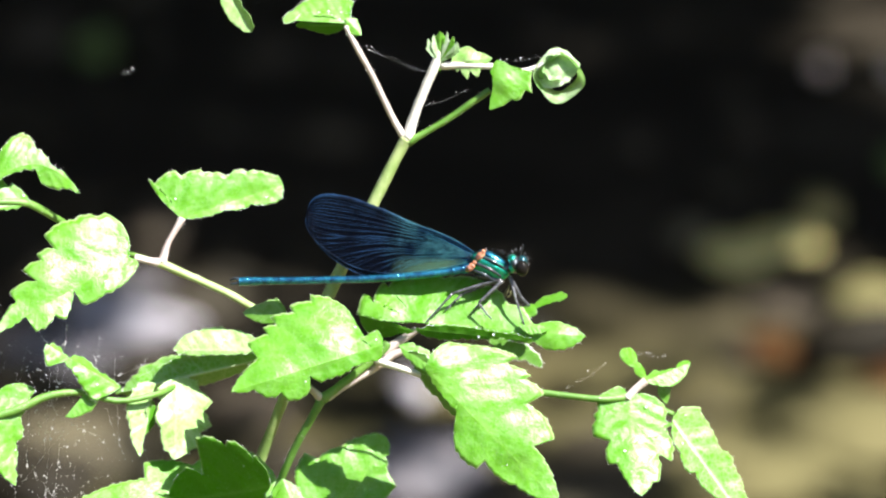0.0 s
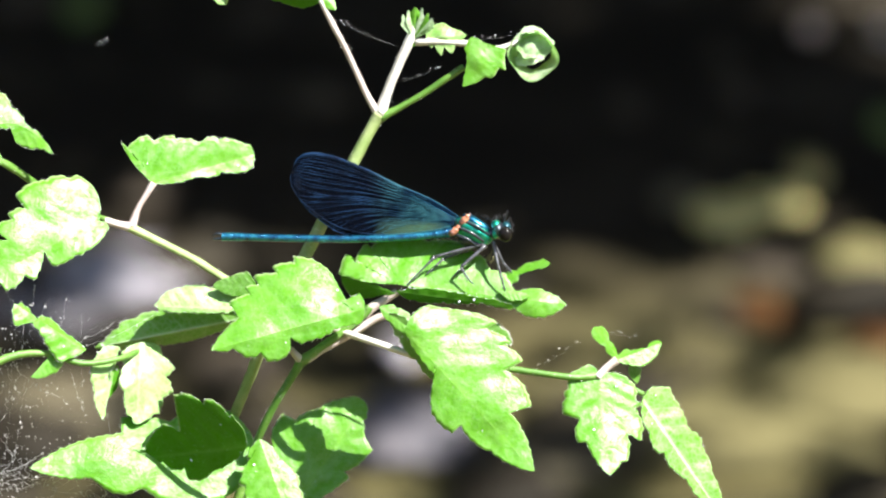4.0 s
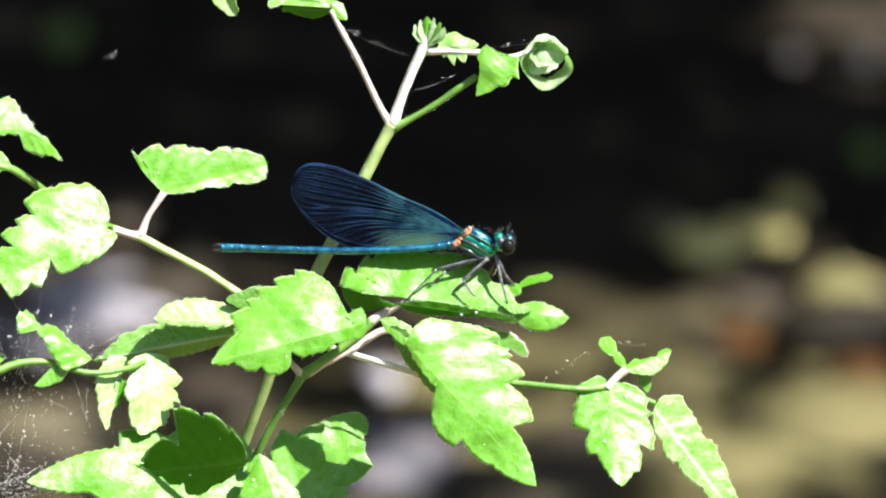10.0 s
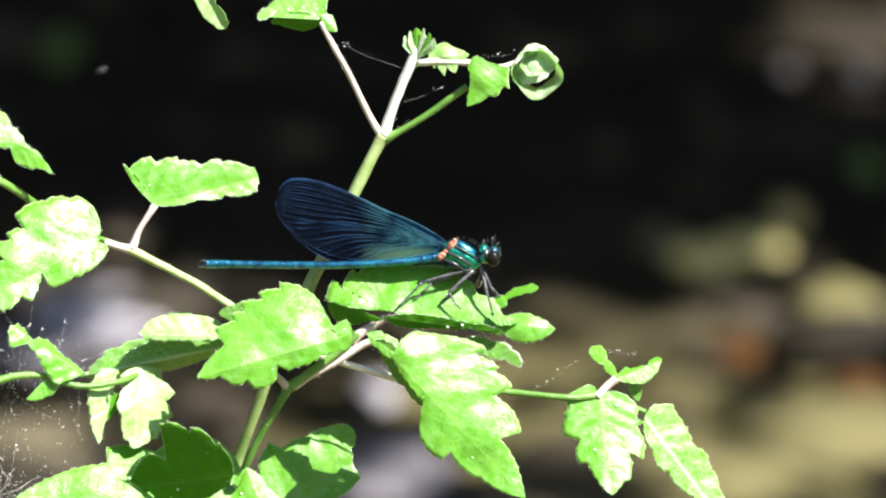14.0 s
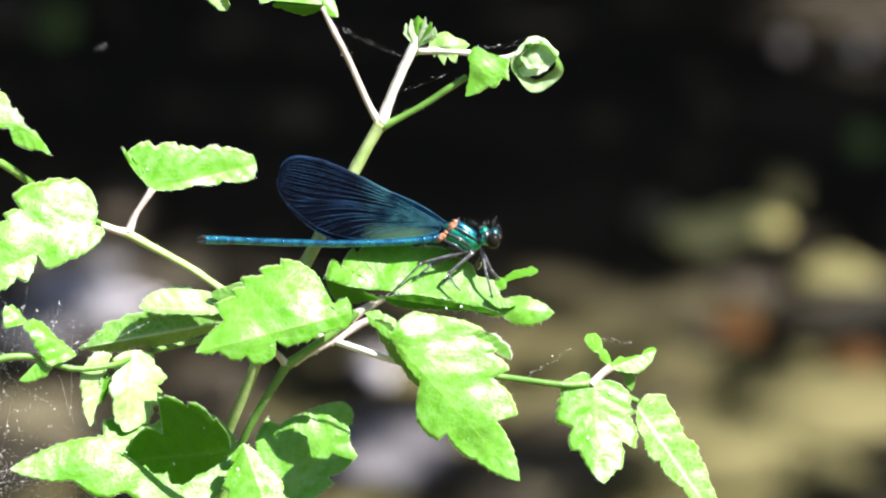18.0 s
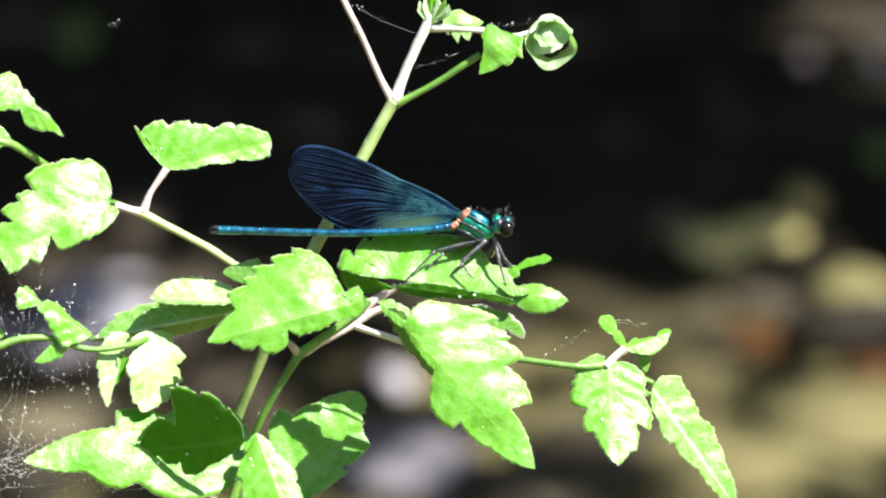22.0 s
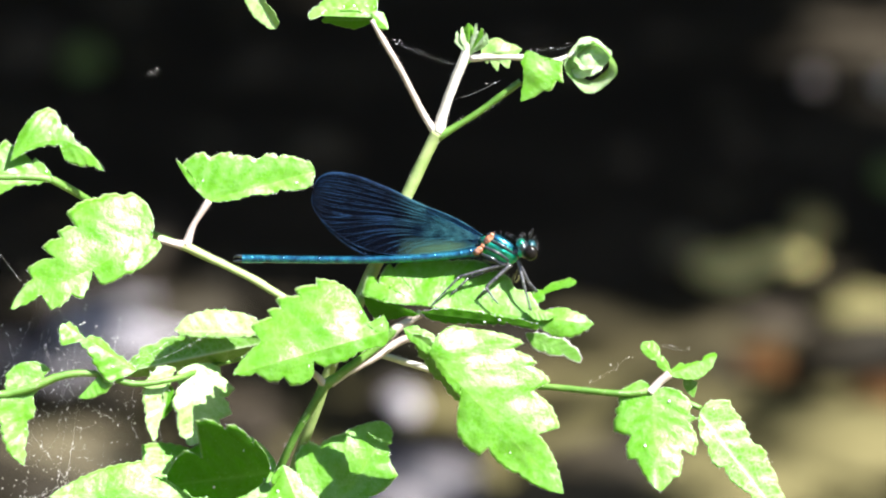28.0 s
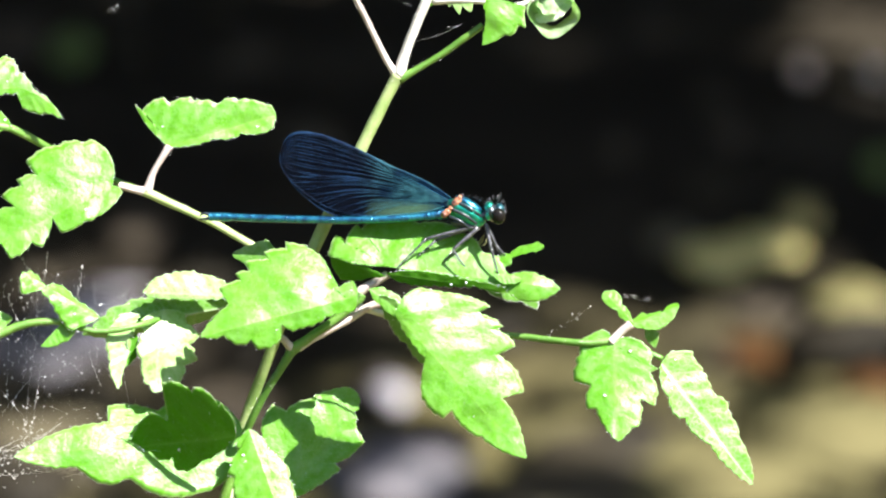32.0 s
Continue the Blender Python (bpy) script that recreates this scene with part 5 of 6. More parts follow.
def wing(root, tip_xy, z, splay, scale, label=""):
    base, tip = np.array(root, float), np.array(tip_xy, float)
    d = tip - base
    size = np.linalg.norm(d)
    d /= size
    n = np.array((-d[1], d[0]))
    if n[1] > 0:
        n = -n

    def at(s, v):
        """s along the wing, v from -1 (trailing margin) to 1 (leading margin)."""
        hi, lo = along(TOP, s) * scale, along(LOW, s) * scale
        k = lo + (hi - lo) * (v + 1) / 2
        q = base + d * size * s + n * k
        zz = z + splay * s + 0.35 * math.sin(v * 40 + s * 3) * min(1, s * 4)
        return q[0], q[1], zz

    bm = bmesh.new()
    uvl = bm.loops.layers.uv.new("UVMap")
    N, M = 60, 28
    steps = [1 - (1 - i / N) ** 1.6 for i in range(N + 1)]
    g = [[(bm.verts.new(sh(*at(q, j / M * 2 - 1))), (q, j / M)) for j in range(M + 1)] for q in steps]
    for a, b in zip(g, g[1:]):
        for j in range(M):
            quad = (a[j], a[j + 1], b[j + 1], b[j])
            f = bm.faces.new([q[0] for q in quad])
            for lp, q in zip(f.loops, quad):
                lp[uvl].uv = q[1]
    w = body_part("wing", bm, MEMBRANE, label)
    bm = bmesh.new()
    rnd = random.Random(int(z * 3) + 50)

    def vein(fs, fv, r):
        pts = []
        for i in range(13):
            f = i / 12
            s = fs(f)
            x, y, zz = at(s, max(-0.995, min(0.985, fv(f, s))))
            pts.append((x, y, zz + 0.6, r * (0.75 + 0.25 * min(1, s * 1.6))))
        tube(bm, pts, 26, 4)

    # veins that spread from the middle of the wing to its rounded end and its trailing margin
    for k in range(33):
        g = k / 32
        v0, s0 = 0.94 - 1.52 * g, 0.36 - 0.08 * g + 0.04 * rnd.random() - (k % 2) * rnd.uniform(0.04, 0.2)
        if k < 13:
            s1, v1, bend = 0.985, 0.94 - 1.84 * k / 12.5, 1.5
        else:
            s1, v1, bend = 0.96 - 0.56 * ((k - 13) / 19) ** 1.1, -1.0, 2.3
        vein(lambda f: s0 + (s1 - s0) * f, lambda f, s: v0 + (v1 - v0) * f ** bend, 0.38 if k % 2 == 0 else 0.27)
        if k % 2 == 0:
            vein(lambda f: 0.02 + (s0 - 0.02) * f, lambda f, s: v0 * (0.35 + 0.65 * f) + 0.15 * (1 - f), 0.3)
    for edge in (-1, 1):
        tube(bm, [(*at(0.01 + 0.988 * (1 - (1 - i / 24) ** 1.9), edge * 0.995), 0.85 if edge > 0 else 0.65) for i in range(25)], 90, 5)
    tagged(body_part("wing_venation", bm, VEIN_BLUE, "fine blue wing veins", w), kind="stuff")
    return w


wing((860, 434), (561, 348), 6, -2, 1.0, "dark metallic blue forewing with fine veins")
wing((851, 447), (570, 362), 3, -1, 0.96, "dark blue hindwing with a clearer base")
wing((860, 434), (562, 346), -7, 4, 1.0)
wing((851, 447), (572, 359), -4, 2, 0.96)

# ---------------------------------------------------------------- spider silk
web = new("spider_web")
web.matrix_world = SHEET @ Matrix.Translation(PC)
tagged(web, "torn spider web with dust and droplets between the leaves", "web")
rnd = random.Random(7)
bm, dots = bmesh.new(), bmesh.new()


def dot(x, y, z, r):
    mat = Matrix.Translation(sh(x, y, z)) @ Matrix.Diagonal((r * UNIT, r * UNIT * rnd.uniform(1, 1.8), r * UNIT, 1))
    bmesh.ops.create_icosphere(dots, subdivisions=1, radius=1.0, matrix=mat)


def strand(x, y, x2, y2, sag, r, beads):
    z, z2 = rnd.uniform(-15, 30), rnd.uniform(-15, 30)
    tube(bm, [(x, y, z, r), ((x + x2) / 2, (y + y2) / 2 + sag, (z + z2) / 2, r), (x2, y2, z2, r)], 10, 3)
    for k in range(beads):
        f = rnd.random()
        dot(x + (x2 - x) * f + rnd.gauss(0, 1.5), y + (y2 - y) * f + sag * 4 * f * (1 - f) + rnd.gauss(0, 1.5), z + (z2 - z) * f, 0.4 + 1.0 * rnd.random() ** 2.5)


# threads hanging from the twisted leaf and the low stem, beaded with dust
for k in range(20):
    x, y = rnd.uniform(-50, 230), rnd.uniform(560, 720)
    strand(x, y, x + rnd.gauss(-25, 75), y + rnd.uniform(40, 220), rnd.uniform(-6, 10), 0.07, rnd.randrange(8, 22))
for x, y, x2, y2 in ((62, 545, 85, 580), (-100, 355, 0, 500), (200, 655, 330, 600), (60, 900, 200, 850), (96, 610, 88, 680), (172, 565, 155, 630), (118, 540, 108, 590), (200, 640, 255, 612), (95, 700, 70, 860)):
    strand(x, y, x2, y2, 5, 0.11, 12)
for k in range(46):
    x, y = rnd.uniform(-60, 250), rnd.uniform(862, 940)
    strand(x, y, x + rnd.uniform(20, 110), y - rnd.uniform(-12, 34), rnd.uniform(2, 8), 0.13, 6)
part("thread", shifted(bm, PC), SILK, web, "fine pale threads")
for k in range(720):
    x, y = rnd.gauss(80, 80), rnd.uniform(570, 905)
    if k % 3 == 0:
        x, y = rnd.uniform(-60, 240), rnd.gauss(895, 24)
    dot(x, y, rnd.uniform(-15, 35), 0.35 + 0.95 * rnd.random() ** 3)
bm = dots
tagged(part("droplet", shifted(bm, PC), SILK, web, "tiny white droplets and dust"), kind="stuff")



def thread(name, lines, drops, origin, label, seed):
    """Loose silk strung between stems with specks of dust."""
    rnd = random.Random(seed)
    ob = new(name)
    ob.matrix_world = SHEET @ Matrix.Translation(origin)
    tagged(ob, label, "web")
    dust = bmesh.new()
    for x, y, x2, y2 in lines:
        bm = bmesh.new()
        tube(bm, [(x, y, -30, 0.05), ((x + x2) / 2, (y + y2) / 2 + 4, -28, 0.05), (x2, y2, -26, 0.05)], 12, 4)
        part("thread", shifted(bm, origin), SILK, ob)
        for k in range(drops):
            f, r = rnd.random(), 0.5 + 1.2 * rnd.random() ** 3
            q = sh(x + (x2 - x) * f + rnd.gauss(0, 2), y + (y2 - y) * f + rnd.gauss(0, 3), -28)
            bmesh.ops.create_icosphere(dust, subdivisions=1, radius=r * UNIT, matrix=Matrix.Translation(q))
    tagged(part("dust", shifted(dust, origin), SILK, ob, "white specks on the silk"), kind="stuff")
    return ob


silk_top = thread("silk_strand", ((650, 75, 770, 128), (770, 190, 850, 160), (900, 112, 1000, 100), (225, 128, 250, 116)), 8, PB,
                  "loose spider silk with dust between the top stems", 21)
silk_right = thread("silk_strand", ((1000, 708, 1082, 652), (1120, 632, 1190, 640)), 12, PD, "short spider silk strand at the side shoot", 22)


# ---------------------------------------------------------------- sway in the wind
def lean(shoot_ob, slope, start=-1.0):
    """Slants a shoot and its leaves in depth, from start on: one side nearer to the lens."""
    for ob in (shoot_ob, *shoot_ob.children_recursive):
        off = 0.0 if ob is shoot_ob else ob.location.x
        for v in ob.data.vertices:
            v.co.z += slope * max(off + v.co.x, start)


lean(left, -0.36)
lean(right, -0.36, -0.005)


def sway(home, x, y, turn, yaw=0.0):
    """A pose from its rest place: millimetres across and up the sheet, and degrees about
    the line of sight and about the upright."""
    return Matrix.Translation(home + Vector((x / 1000, y / 1000, 0))) @ pose(0, 0, 0, 0, yaw, turn)


def motions():
    for thing, frame_of, home in ((insect, SHEET, PIVOT), (perch, Matrix(), PA - BASE)):
        walk(thing, [(t, frame_of @ sway(home, x, y, r)) for t, x, y, r in ((0, -3.88, 0.83, 2.8), (0.2, -0.82, -1.62, 2.1), (0.5, -3.08, -2.72, 1.1), (0.8, -4.5, -0.79, 0.9), (1, -3.57, -0.03, 0.7), (1.3, -3.44, -1.64, 1.7), (1.5, -4.17, 0.36, 2.3), (1.8, -5.88, 0.98, 2.5), (2, -8.55, 1.64, 2.6), (2.3, -8.83, 0.56, 0.7), (2.5, -6.8, -2.13, -0.6), (2.7, -3.68, -2.96, -0.2), (3, -3.83, 0.28, 0.3), (3.2, -8.86, 2.1, 0.5), (3.5, -7.45, 0.72, 0.7), (5.5, -1.81, 0.44, -0.2), (6, -1.79, -0.38, -0.5), (6.5, -1.68, 1.61, 0.7), (7, -0.55, -0.81, -0.6), (7.5, -0.49, -0.45, -0.5), (8, -0.44, 1.19, 0.3), (8.5, -0.05, 0.63, -0.0), (9, 0.0, -0.0, -0.0), (9.5, -0.89, 1.33, 0.2), (10, -1.39, 3.12, 0.3), (10.5, -1.27, 2.36, 0.4), (11, -1.99, 2.49, 0.6), (11.5, -2.51, 2.34, 0.5), (12, -1.97, 2.28, 0.4), (12.5, -2.78, 2.32, 0.4), (13, -2.88, 2.53, 0.8), (13.5, -2.52, 2.46, 1.0), (14, -3.21, 3.32, 1.2), (14.5, -2.18, 3.6, 0.8), (16.5, -3.11, 2.43, 0.4), (17, -2.58, 2.91, 0.8), (17.5, -3.3, 1.65, 0.8), (18, -2.88, 2.5, -0.1), (18.5, -4.59, 5.14, 0.7), (19, -5.11, 4.79, 1.0), (19.5, -5.34, 7.38, 1.0), (20, -3.13, 7.38, 0.8), (20.5, -3.43, 6.61, 0.4), (21, -2.36, 5.16, 0.5), (21.5, -3.17, 5.29, 0.3), (22, -3.58, 6.06, 0.4), (22.5, -1.63, 6.07, -0.5), (23, -5.54, 7.16, 1.0), (23.5, -4.58, 5.75, 0.8), (24, -7.06, 5.95, 1.1), (24.5, -6.81, 4.36, 1.0), (25, -6.75, 3.11, 0.8), (25.5, -5.87, 3.18, 0.3), (27.5, -3.39, 5.45, 1.0), (27.7, -2.7, 5.82, 1.1), (28, -1.17, 5.64, 1.3), (28.2, 1.23, 2.61, 0.3), (28.5, 1.8, 3.05, -1.1), (28.7, -0.91, 5.71, -0.0), (29, -4.11, 6.76, 1.6), (29.2, -1.64, 3.25, 1.2), (29.5, 0.19, 5.06, 0.6), (29.7, -2.36, 4.61, 0.8), (30, -1.36, 6.4, 1.2), (30.3, 4.29, 6.04, -0.8), (30.5, 5.41, 1.99, -2.1), (30.7, 3.67, 7.0, -0.9), (31, 0.4, 7.33, 1.0), (31.2, 1.56, 4.01, -0.2), (31.5, 6.84, 3.52, -2.0), (31.7, -0.17, 7.81, -1.1), (32, -4.55, 10.2, 0.2))])
    for thing, frame_of, home in ((upper, Matrix(), PB - BASE), (silk_top, SHEET, PB)):
        walk(thing, [(t, frame_of @ sway(home, x, y, r)) for t, x, y, r in ((0, -4.1, 3.22, 0.7), (0.2, -0.7, -0.61, 0.2), (0.5, -3.38, -2.91, -0.5), (0.8, -5.35, -0.46, -0.5), (1, -4.53, 0.46, -0.5), (1.3, -3.86, -1.79, 0.5), (1.5, -4.34, 0.81, 1.2), (1.8, -6.43, 1.38, 1.1), (2, -9.57, 2.08, 1.0), (2.3, -11.94, 1.01, -0.2), (2.5, -11.0, -2.33, -1.0), (2.7, -6.38, -3.58, -1.2), (3, -4.93, 0.52, -1.4), (3.2, -10.77, 3.05, -1.1), (3.5, -9.35, 1.37, -0.7), (5.5, -2.94, 0.45, 0.0), (6, -2.85, -1.83, 0.0), (6.5, -2.68, 1.81, 0.0), (7, -1.45, -0.69, -0.2), (7.5, -1.21, -0.8, -0.7), (8, -0.83, 1.08, 0.3), (8.5, -0.49, 0.77, 0.0), (9, 0.0, -0.0, -0.0), (9.5, -0.6, 1.26, 0.3), (10, -1.41, 3.53, 0.3), (10.5, -1.32, 2.67, 0.3), (11, -1.86, 3.22, 0.0), (11.5, -2.53, 3.41, -0.0), (12, -1.98, 3.02, -0.2), (12.5, -2.31, 3.3, 0.3), (13, -2.38, 3.96, 0.5), (13.5, -1.86, 3.55, 1.0), (14, -2.31, 4.0, 1.0), (14.5, -1.17, 3.98, 0.3), (16.5, -2.27, 3.25, -0.5), (17, -1.23, 3.47, -0.5), (17.5, -2.45, 1.69, -0.5), (18, -2.33, 2.04, -1.0), (18.5, -3.93, 6.64, -1.7), (19, -4.27, 6.36, -0.5), (19.5, -5.18, 9.63, -0.5), (20, -2.36, 9.18, -0.5), (20.5, -3.19, 8.61, -1.0), (21, -0.94, 6.66, -0.5), (21.5, -2.38, 6.55, -0.7), (22, -2.94, 7.34, -1.2), (22.5, -0.12, 8.42, -2.2), (23, -4.72, 9.76, -1.0), (23.5, -3.51, 7.89, -0.7), (24, -5.72, 7.78, 0.0), (24.5, -5.42, 5.69, -0.5), (25, -6.0, 3.69, -0.3), (25.5, -5.09, 4.1, -1.2), (27.5, -0.86, 6.12, 1.6), (27.7, 0.24, 6.39, 1.8), (28, 2.46, 5.81, 2.2), (28.2, 4.93, 1.72, 1.0), (28.5, 5.19, 2.22, -0.8), (28.7, 2.32, 6.09, 0.3), (29, -1.0, 7.96, 1.9), (29.2, 1.72, 3.39, 1.9), (29.5, 3.66, 5.96, 1.8), (29.7, 0.88, 4.99, 1.6), (30, 2.2, 6.8, 1.4), (30.3, 8.4, 6.16, -0.6), (30.5, 9.53, 0.65, -1.9), (30.7, 7.65, 7.9, -0.6), (31, 4.09, 9.19, 1.4), (31.2, 5.44, 4.73, -0.1), (31.5, 11.48, 4.02, -2.4), (31.7, 3.31, 9.9, -1.0), (32, -1.97, 13.32, 1.1))])
    for thing, frame_of, home in ((web, SHEET, PC), (left, Matrix(), PC - BASE)):
        walk(thing, [(t, frame_of @ sway(home, x, y, r, w)) for t, x, y, r, w in ((0, -3.44, 0.76, 4.1, -1.9), (0.2, -0.31, -2.54, 3.3, -0.9), (0.5, -3.16, -4.22, 2.1, 0.5), (0.8, -5.12, -1.81, 2.2, 1.0), (1, -4.36, -0.88, 2.3, 1.3), (1.3, -3.48, -3.39, 2.8, 0.4), (1.5, -3.8, -1.18, 3.2, -0.2), (1.8, -5.9, -0.71, 3.0, 0.2), (2, -8.99, -0.08, 2.9, 0.4), (2.3, -11.28, -0.28, 2.3, 2.0), (2.5, -10.37, -2.91, 1.9, 3.1), (2.7, -6.03, -4.25, 1.9, 2.3), (3, -4.85, -0.57, 1.8, 1.1), (3.2, -10.5, 1.86, 1.8, 1.1), (3.5, -9.09, 0.29, 1.8, 1.1), (5.5, -2.95, 0.46, 0.1, 1.5), (6, -3.02, -1.43, -1.0, 2.0), (6.5, -2.66, 1.62, 0.5, -0.1), (7, -1.49, -0.63, -0.3, 0.1), (7.5, -1.34, -0.3, -0.3, 0.2), (8, -0.79, 0.92, 0.3, -0.7), (8.5, -0.48, 0.64, 0.3, -0.6), (9, 0.0, -0.0, -0.0, -0.0), (9.5, -0.78, 1.25, 0.3, -0.5), (10, -1.42, 3.27, 0.6, -1.0), (10.5, -1.32, 2.54, 0.6, -1.0), (11, -1.77, 2.85, 0.6, -0.9), (11.5, -2.45, 3.04, 0.6, -0.9), (12, -1.97, 2.89, 0.3, -0.4), (12.5, -2.3, 3.17, 0.6, -0.8), (13, -2.27, 3.47, 0.9, -1.3), (13.5, -1.76, 3.19, 0.9, -1.3), (14, -2.21, 3.51, 0.9, -1.3), (14.5, -1.27, 3.72, 0.6, -0.7), (16.5, -2.12, 2.85, 0.6, -3.1), (17, -1.07, 2.94, 0.5, -3.0), (17.5, -2.18, 1.28, 0.3, -2.4), (18, -2.4, 2.14, -0.6, -0.8), (18.5, -3.86, 6.28, 0.4, -4.0), (19, -4.06, 5.72, 0.9, -3.5), (19.5, -4.97, 8.99, 0.9, -3.5), (20, -2.28, 8.54, 0.9, -3.4), (20.5, -3.05, 8.14, 0.4, -3.7), (21, -0.92, 6.2, 0.7, -4.3), (21.5, -2.32, 6.17, 0.9, -3.2), (22, -2.83, 7.13, 0.4, -3.6), (22.5, -0.4, 8.41, 0.0, -5.6), (23, -4.6, 9.21, 1.0, -4.7), (23.5, -3.33, 7.31, 1.0, -4.6), (24, -5.53, 6.92, 1.1, -3.5), (24.5, -5.24, 5.09, 0.8, -2.8), (25, -5.65, 3.37, 0.6, -2.3), (25.5, -4.94, 3.9, 0.1, -2.6), (27.5, -0.71, 6.11, 1.4, -6.4), (27.7, 0.41, 6.26, 1.5, -6.7), (28, 2.64, 5.55, 1.7, -7.2), (28.2, 4.89, 2.23, 1.0, -6.7), (28.5, 4.92, 3.55, -0.1, -6.0), (28.7, 2.24, 6.6, 0.7, -6.7), (29, -0.82, 7.44, 1.9, -7.7), (29.2, 1.81, 3.22, 1.7, -7.9), (29.5, 3.68, 5.84, 1.5, -8.1), (29.7, 0.94, 5.05, 1.4, -7.7), (30, 2.15, 6.98, 1.2, -7.2), (30.3, 7.89, 7.46, -0.5, -6.0), (30.5, 8.81, 2.95, -1.6, -5.2), (30.7, 7.2, 8.92, -0.0, -7.3), (31, 4.07, 8.78, 2.3, -10.5), (31.2, 5.21, 5.29, 1.0, -9.6), (31.5, 10.82, 5.74, -0.9, -8.3), (31.7, 3.14, 10.51, 0.6, -8.8), (32, -1.63, 12.54, 2.8, -9.6))])
    for thing, frame_of, home in ((right, Matrix(), PD - BASE), (silk_right, SHEET, PD)):
        walk(thing, [(t, frame_of @ sway(home, x, y, r, w)) for t, x, y, r, w in ((0, -2.74, 3.46, -1.0, 2.9), (0.2, 0.15, -0.21, -1.8, 3.4), (0.5, -2.92, -2.27, -3.0, 4.1), (0.8, -4.72, -0.23, -2.2, 3.7), (1, -3.89, 0.42, -1.6, 3.4), (1.3, -2.92, -1.26, -1.6, 3.3), (1.5, -3.15, 1.72, -1.6, 3.3), (1.8, -5.09, 2.11, -2.0, 4.0), (2, -8.05, 2.69, -2.3, 4.5), (2.3, -10.62, 0.78, -3.4, 5.6), (2.5, -9.94, -3.11, -4.1, 6.4), (2.7, -5.69, -4.29, -3.8, 5.6), (3, -4.53, -0.09, -3.4, 4.3), (3.2, -9.95, 2.55, -3.2, 4.1), (3.5, -8.41, 1.02, -3.0, 3.9), (5.5, -2.7, 0.29, -0.7, 1.8), (6, -2.85, -1.62, -1.0, 2.2), (6.5, -2.31, 1.56, -0.0, 0.4), (7, -1.32, -0.82, -0.6, 0.5), (7.5, -1.35, -1.02, -0.6, 0.7), (8, -0.63, 1.14, -0.6, 1.1), (8.5, -0.41, 0.85, -0.3, 1.9), (9, 0.0, -0.0, -0.0, 0.6), (9.5, -0.85, 1.5, -0.6, 0.7), (10, -1.36, 3.65, 0.0, 0.5), (10.5, -1.3, 2.93, -0.7, 0.8), (11, -1.88, 3.38, -0.0, 0.3), (11.5, -2.56, 3.44, -0.0, 0.3), (12, -2.09, 3.02, -0.6, 1.0), (12.5, -2.59, 3.58, -0.7, 1.0), (13, -2.43, 4.13, -0.0, 0.4), (13.5, -1.8, 3.99, 0.0, 0.3), (14, -2.4, 4.59, -0.0, 0.4), (14.5, -1.46, 4.4, -0.7, 0.9), (16.5, -2.84, 3.5, -1.0, 0.3), (17, -1.73, 3.82, -1.3, 1.4), (17.5, -2.89, 2.5, -1.0, 0.7), (18, -2.99, 2.55, -2.0, 1.8), (18.5, -4.48, 6.41, -1.4, -0.9), (19, -4.58, 6.51, -1.0, -0.5), (19.5, -5.36, 9.51, -1.0, -0.2), (20, -2.68, 9.33, -1.0, -0.3), (20.5, -3.5, 8.38, -1.0, -0.3), (21, -1.52, 7.0, -2.0, -0.5), (21.5, -2.95, 6.71, -1.7, 0.7), (22, -3.5, 7.26, -1.7, 1.1), (22.5, -1.35, 7.94, -2.3, 1.7), (23, -5.14, 9.56, -0.6, 1.5), (23.5, -4.1, 7.84, -1.0, 0.5), (24, -6.03, 8.27, 0.0, 0.3), (24.5, -6.05, 6.13, -1.4, -1.0), (25, -6.5, 4.13, -1.0, -0.0), (25.5, -5.84, 4.11, -1.0, -0.5), (27.5, -1.74, 7.0, -0.4, -5.0), (27.7, -0.58, 7.33, -0.2, -5.8), (28, 1.71, 6.84, 0.2, -7.0), (28.2, 3.55, 2.38, -0.7, -6.8), (28.5, 3.05, 2.32, -2.1, -6.5), (28.7, 0.84, 6.46, -0.9, -7.2), (29, -1.55, 8.75, 0.8, -8.2), (29.2, 0.87, 4.17, 0.6, -8.1), (29.5, 2.48, 6.73, 0.2, -7.9), (29.7, -0.15, 5.85, 0.0, -8.1), (30, 1.13, 7.8, -0.2, -8.4), (30.3, 6.08, 6.43, -1.7, -6.8), (30.5, 6.53, 0.43, -2.7, -5.8), (30.7, 5.35, 7.97, -1.5, -7.0), (31, 2.88, 9.7, 0.4, -8.7), (31.2, 3.48, 4.91, -0.8, -7.6), (31.5, 8.2, 3.71, -2.7, -5.9), (31.7, 1.15, 9.74, -1.8, -7.0), (32, -2.82, 13.37, -0.5, -8.7))])
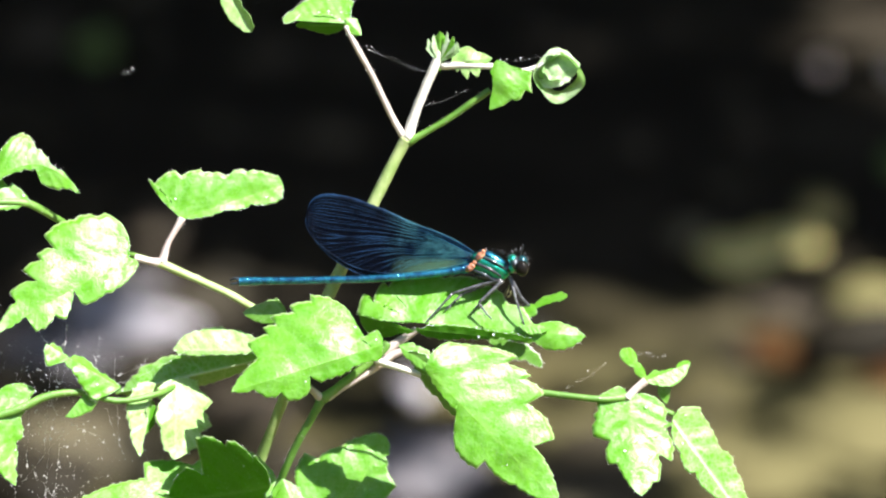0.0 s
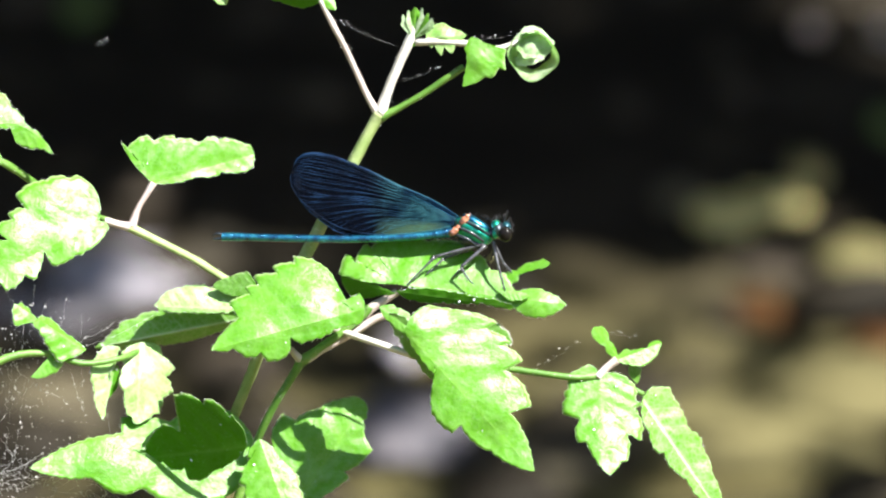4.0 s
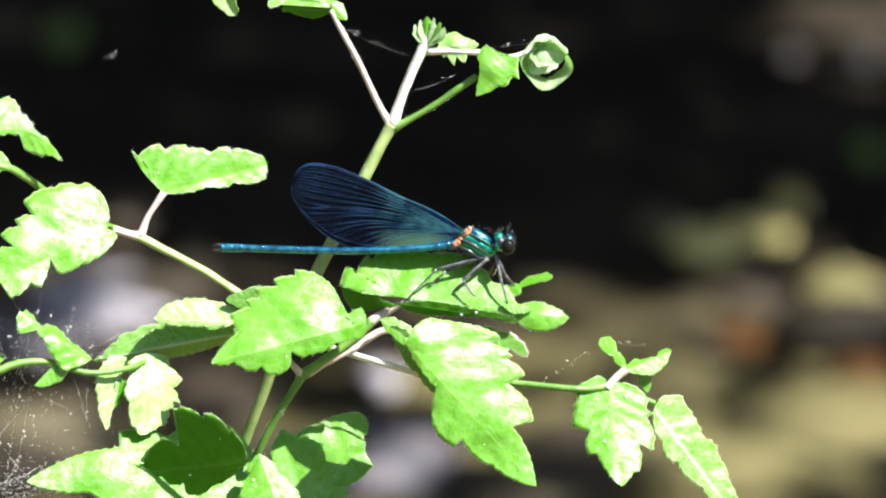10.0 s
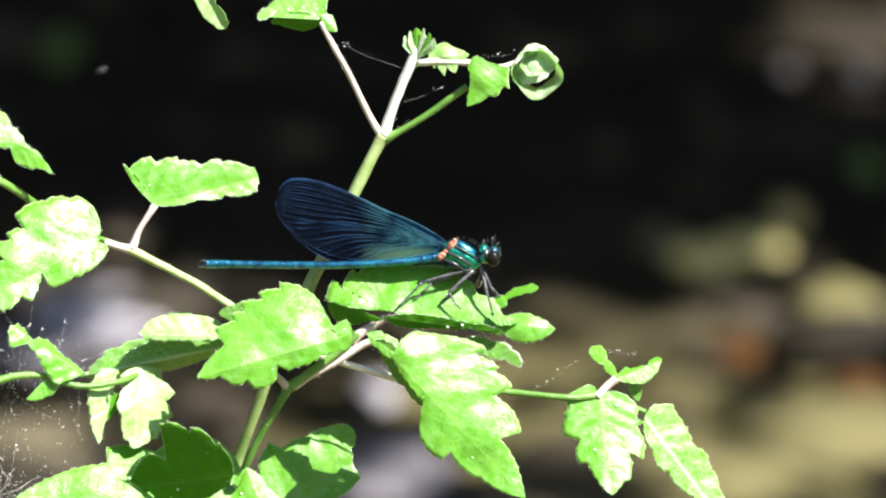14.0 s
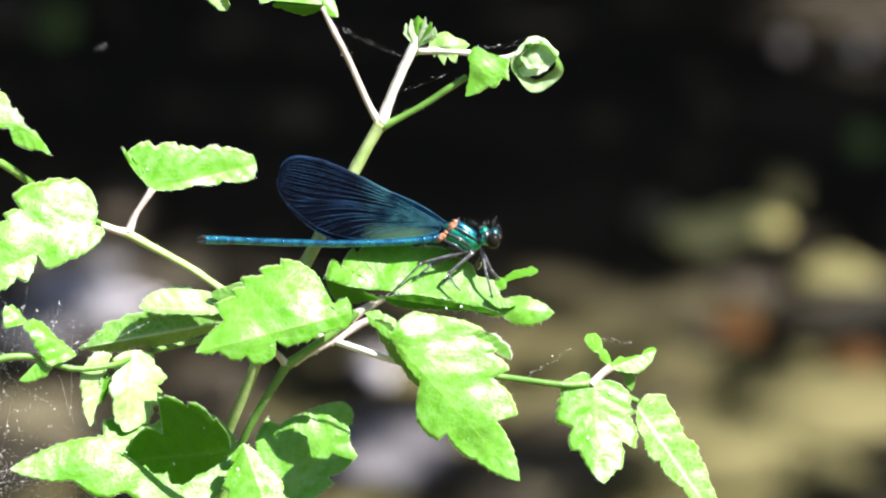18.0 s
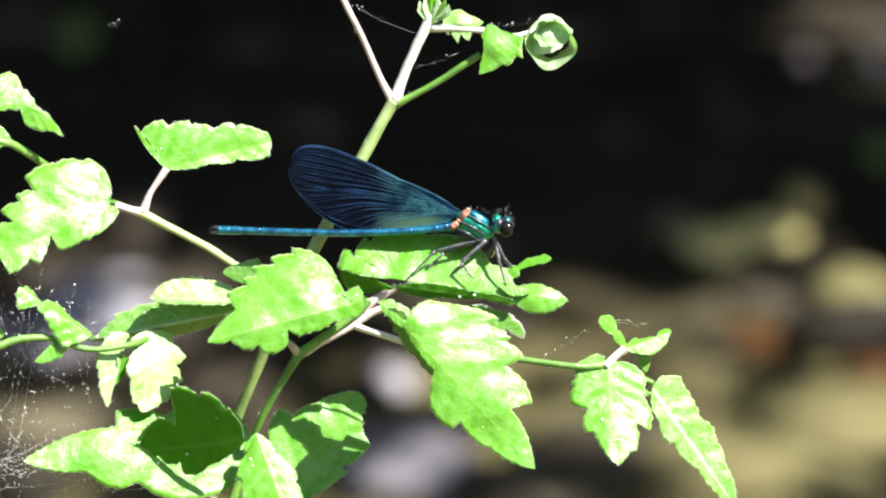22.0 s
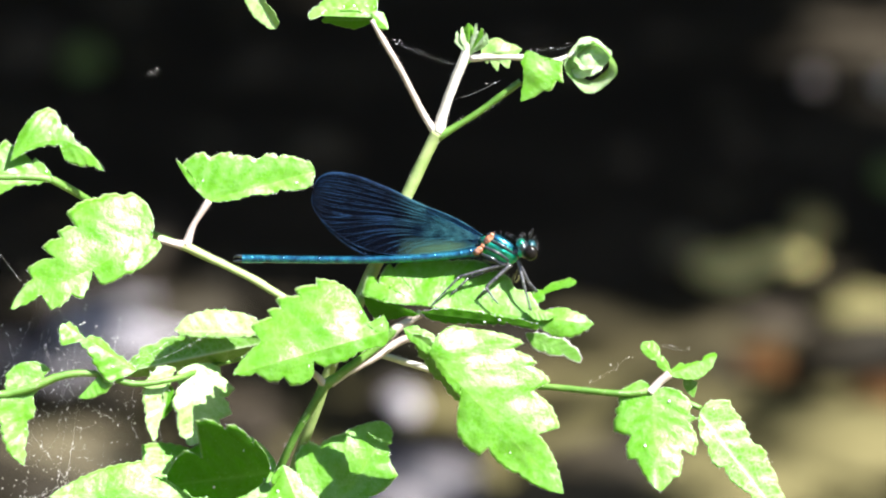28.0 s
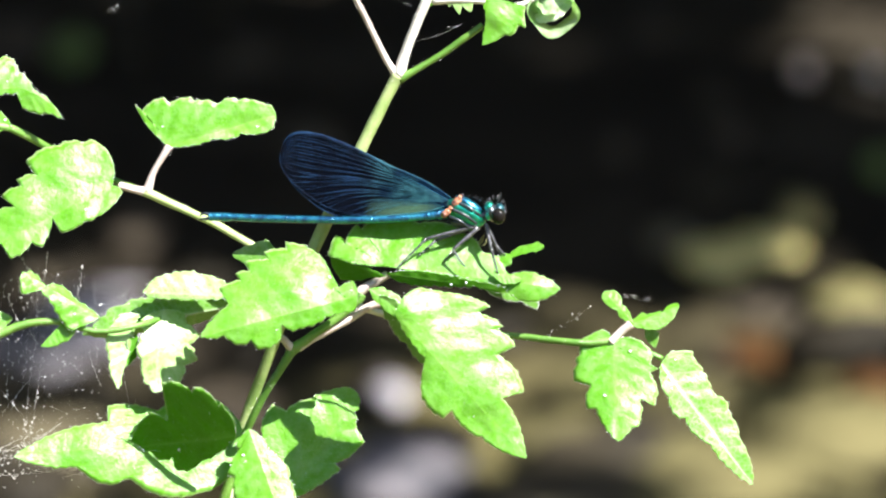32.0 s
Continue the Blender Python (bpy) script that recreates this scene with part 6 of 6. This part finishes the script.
    walk(front, [(t, sway(PE - BASE, x, y, r)) for t, x, y, r in ((0, -3.52, 0.65, 2.8), (0.2, -0.58, -1.69, 2.1), (0.5, -2.86, -2.63, 1.1), (0.8, -4.35, -0.77, 0.9), (1, -3.51, -0.06, 0.7), (1.3, -3.14, -1.89, 1.7), (1.5, -3.69, -0.04, 2.3), (1.8, -5.48, 0.54, 2.5), (2, -8.17, 1.18, 2.6), (2.3, -8.68, 0.56, 0.7), (2.5, -6.86, -1.82, -0.6), (2.7, -3.77, -2.81, -0.2), (3, -3.86, 0.19, 0.3), (3.2, -8.77, 2.06, 0.5), (3.5, -7.37, 0.75, 0.7), (5.5, -1.88, 0.49, -0.2), (6, -1.83, -0.38, -0.5), (6.5, -1.63, 1.43, 0.7), (7, -0.59, -0.8, -0.6), (7.5, -0.58, -0.38, -0.5), (8, -0.42, 1.12, 0.3), (8.5, -0.1, 0.55, -0.0), (9, 0.0, -0.0, -0.0), (9.5, -0.82, 1.32, 0.2), (10, -1.36, 3.0, 0.3), (10.5, -1.21, 2.36, 0.4), (11, -1.87, 2.49, 0.6), (11.5, -2.48, 2.4, 0.5), (12, -1.83, 2.39, 0.4), (12.5, -2.67, 2.4, 0.4), (13, -2.76, 2.58, 0.8), (13.5, -2.4, 2.47, 1.0), (14, -3.06, 3.28, 1.2), (14.5, -2.07, 3.68, 0.8), (16.5, -3.04, 2.7, 0.4), (17, -2.22, 3.11, 0.8), (17.5, -3.16, 1.95, 0.8), (18, -2.84, 3.04, -0.1), (18.5, -4.58, 5.53, 0.7), (19, -4.97, 5.09, 1.0), (19.5, -5.34, 7.75, 1.0), (20, -3.18, 7.76, 0.8), (20.5, -3.49, 7.04, 0.4), (21, -2.35, 5.52, 0.5), (21.5, -3.14, 5.7, 0.3), (22, -3.62, 6.54, 0.4), (22.5, -1.78, 6.71, -0.5), (23, -5.49, 7.51, 1.0), (23.5, -4.47, 6.14, 0.8), (24, -6.92, 6.15, 1.1), (24.5, -6.58, 4.74, 1.0), (25, -6.35, 3.52, 0.8), (25.5, -5.7, 3.57, 0.3), (27.5, -3.29, 5.37, 1.0), (27.7, -2.55, 5.66, 1.1), (28, -0.94, 5.36, 1.3), (28.2, 1.25, 2.51, 0.3), (28.5, 1.58, 3.22, -1.1), (28.7, -0.93, 5.62, -0.0), (29, -3.84, 6.27, 1.6), (29.2, -1.48, 2.96, 1.2), (29.5, 0.23, 5.05, 0.6), (29.7, -2.25, 4.61, 0.8), (30, -1.24, 6.42, 1.2), (30.3, 4.08, 6.56, -0.8), (30.5, 5.05, 2.85, -2.1), (30.7, 3.48, 7.52, -0.9), (31, 0.49, 7.33, 1.0), (31.2, 1.43, 4.3, -0.2), (31.5, 6.3, 4.24, -2.0), (31.7, -0.27, 7.99, -1.1), (32, -4.14, 9.57, 0.2))])


motions()
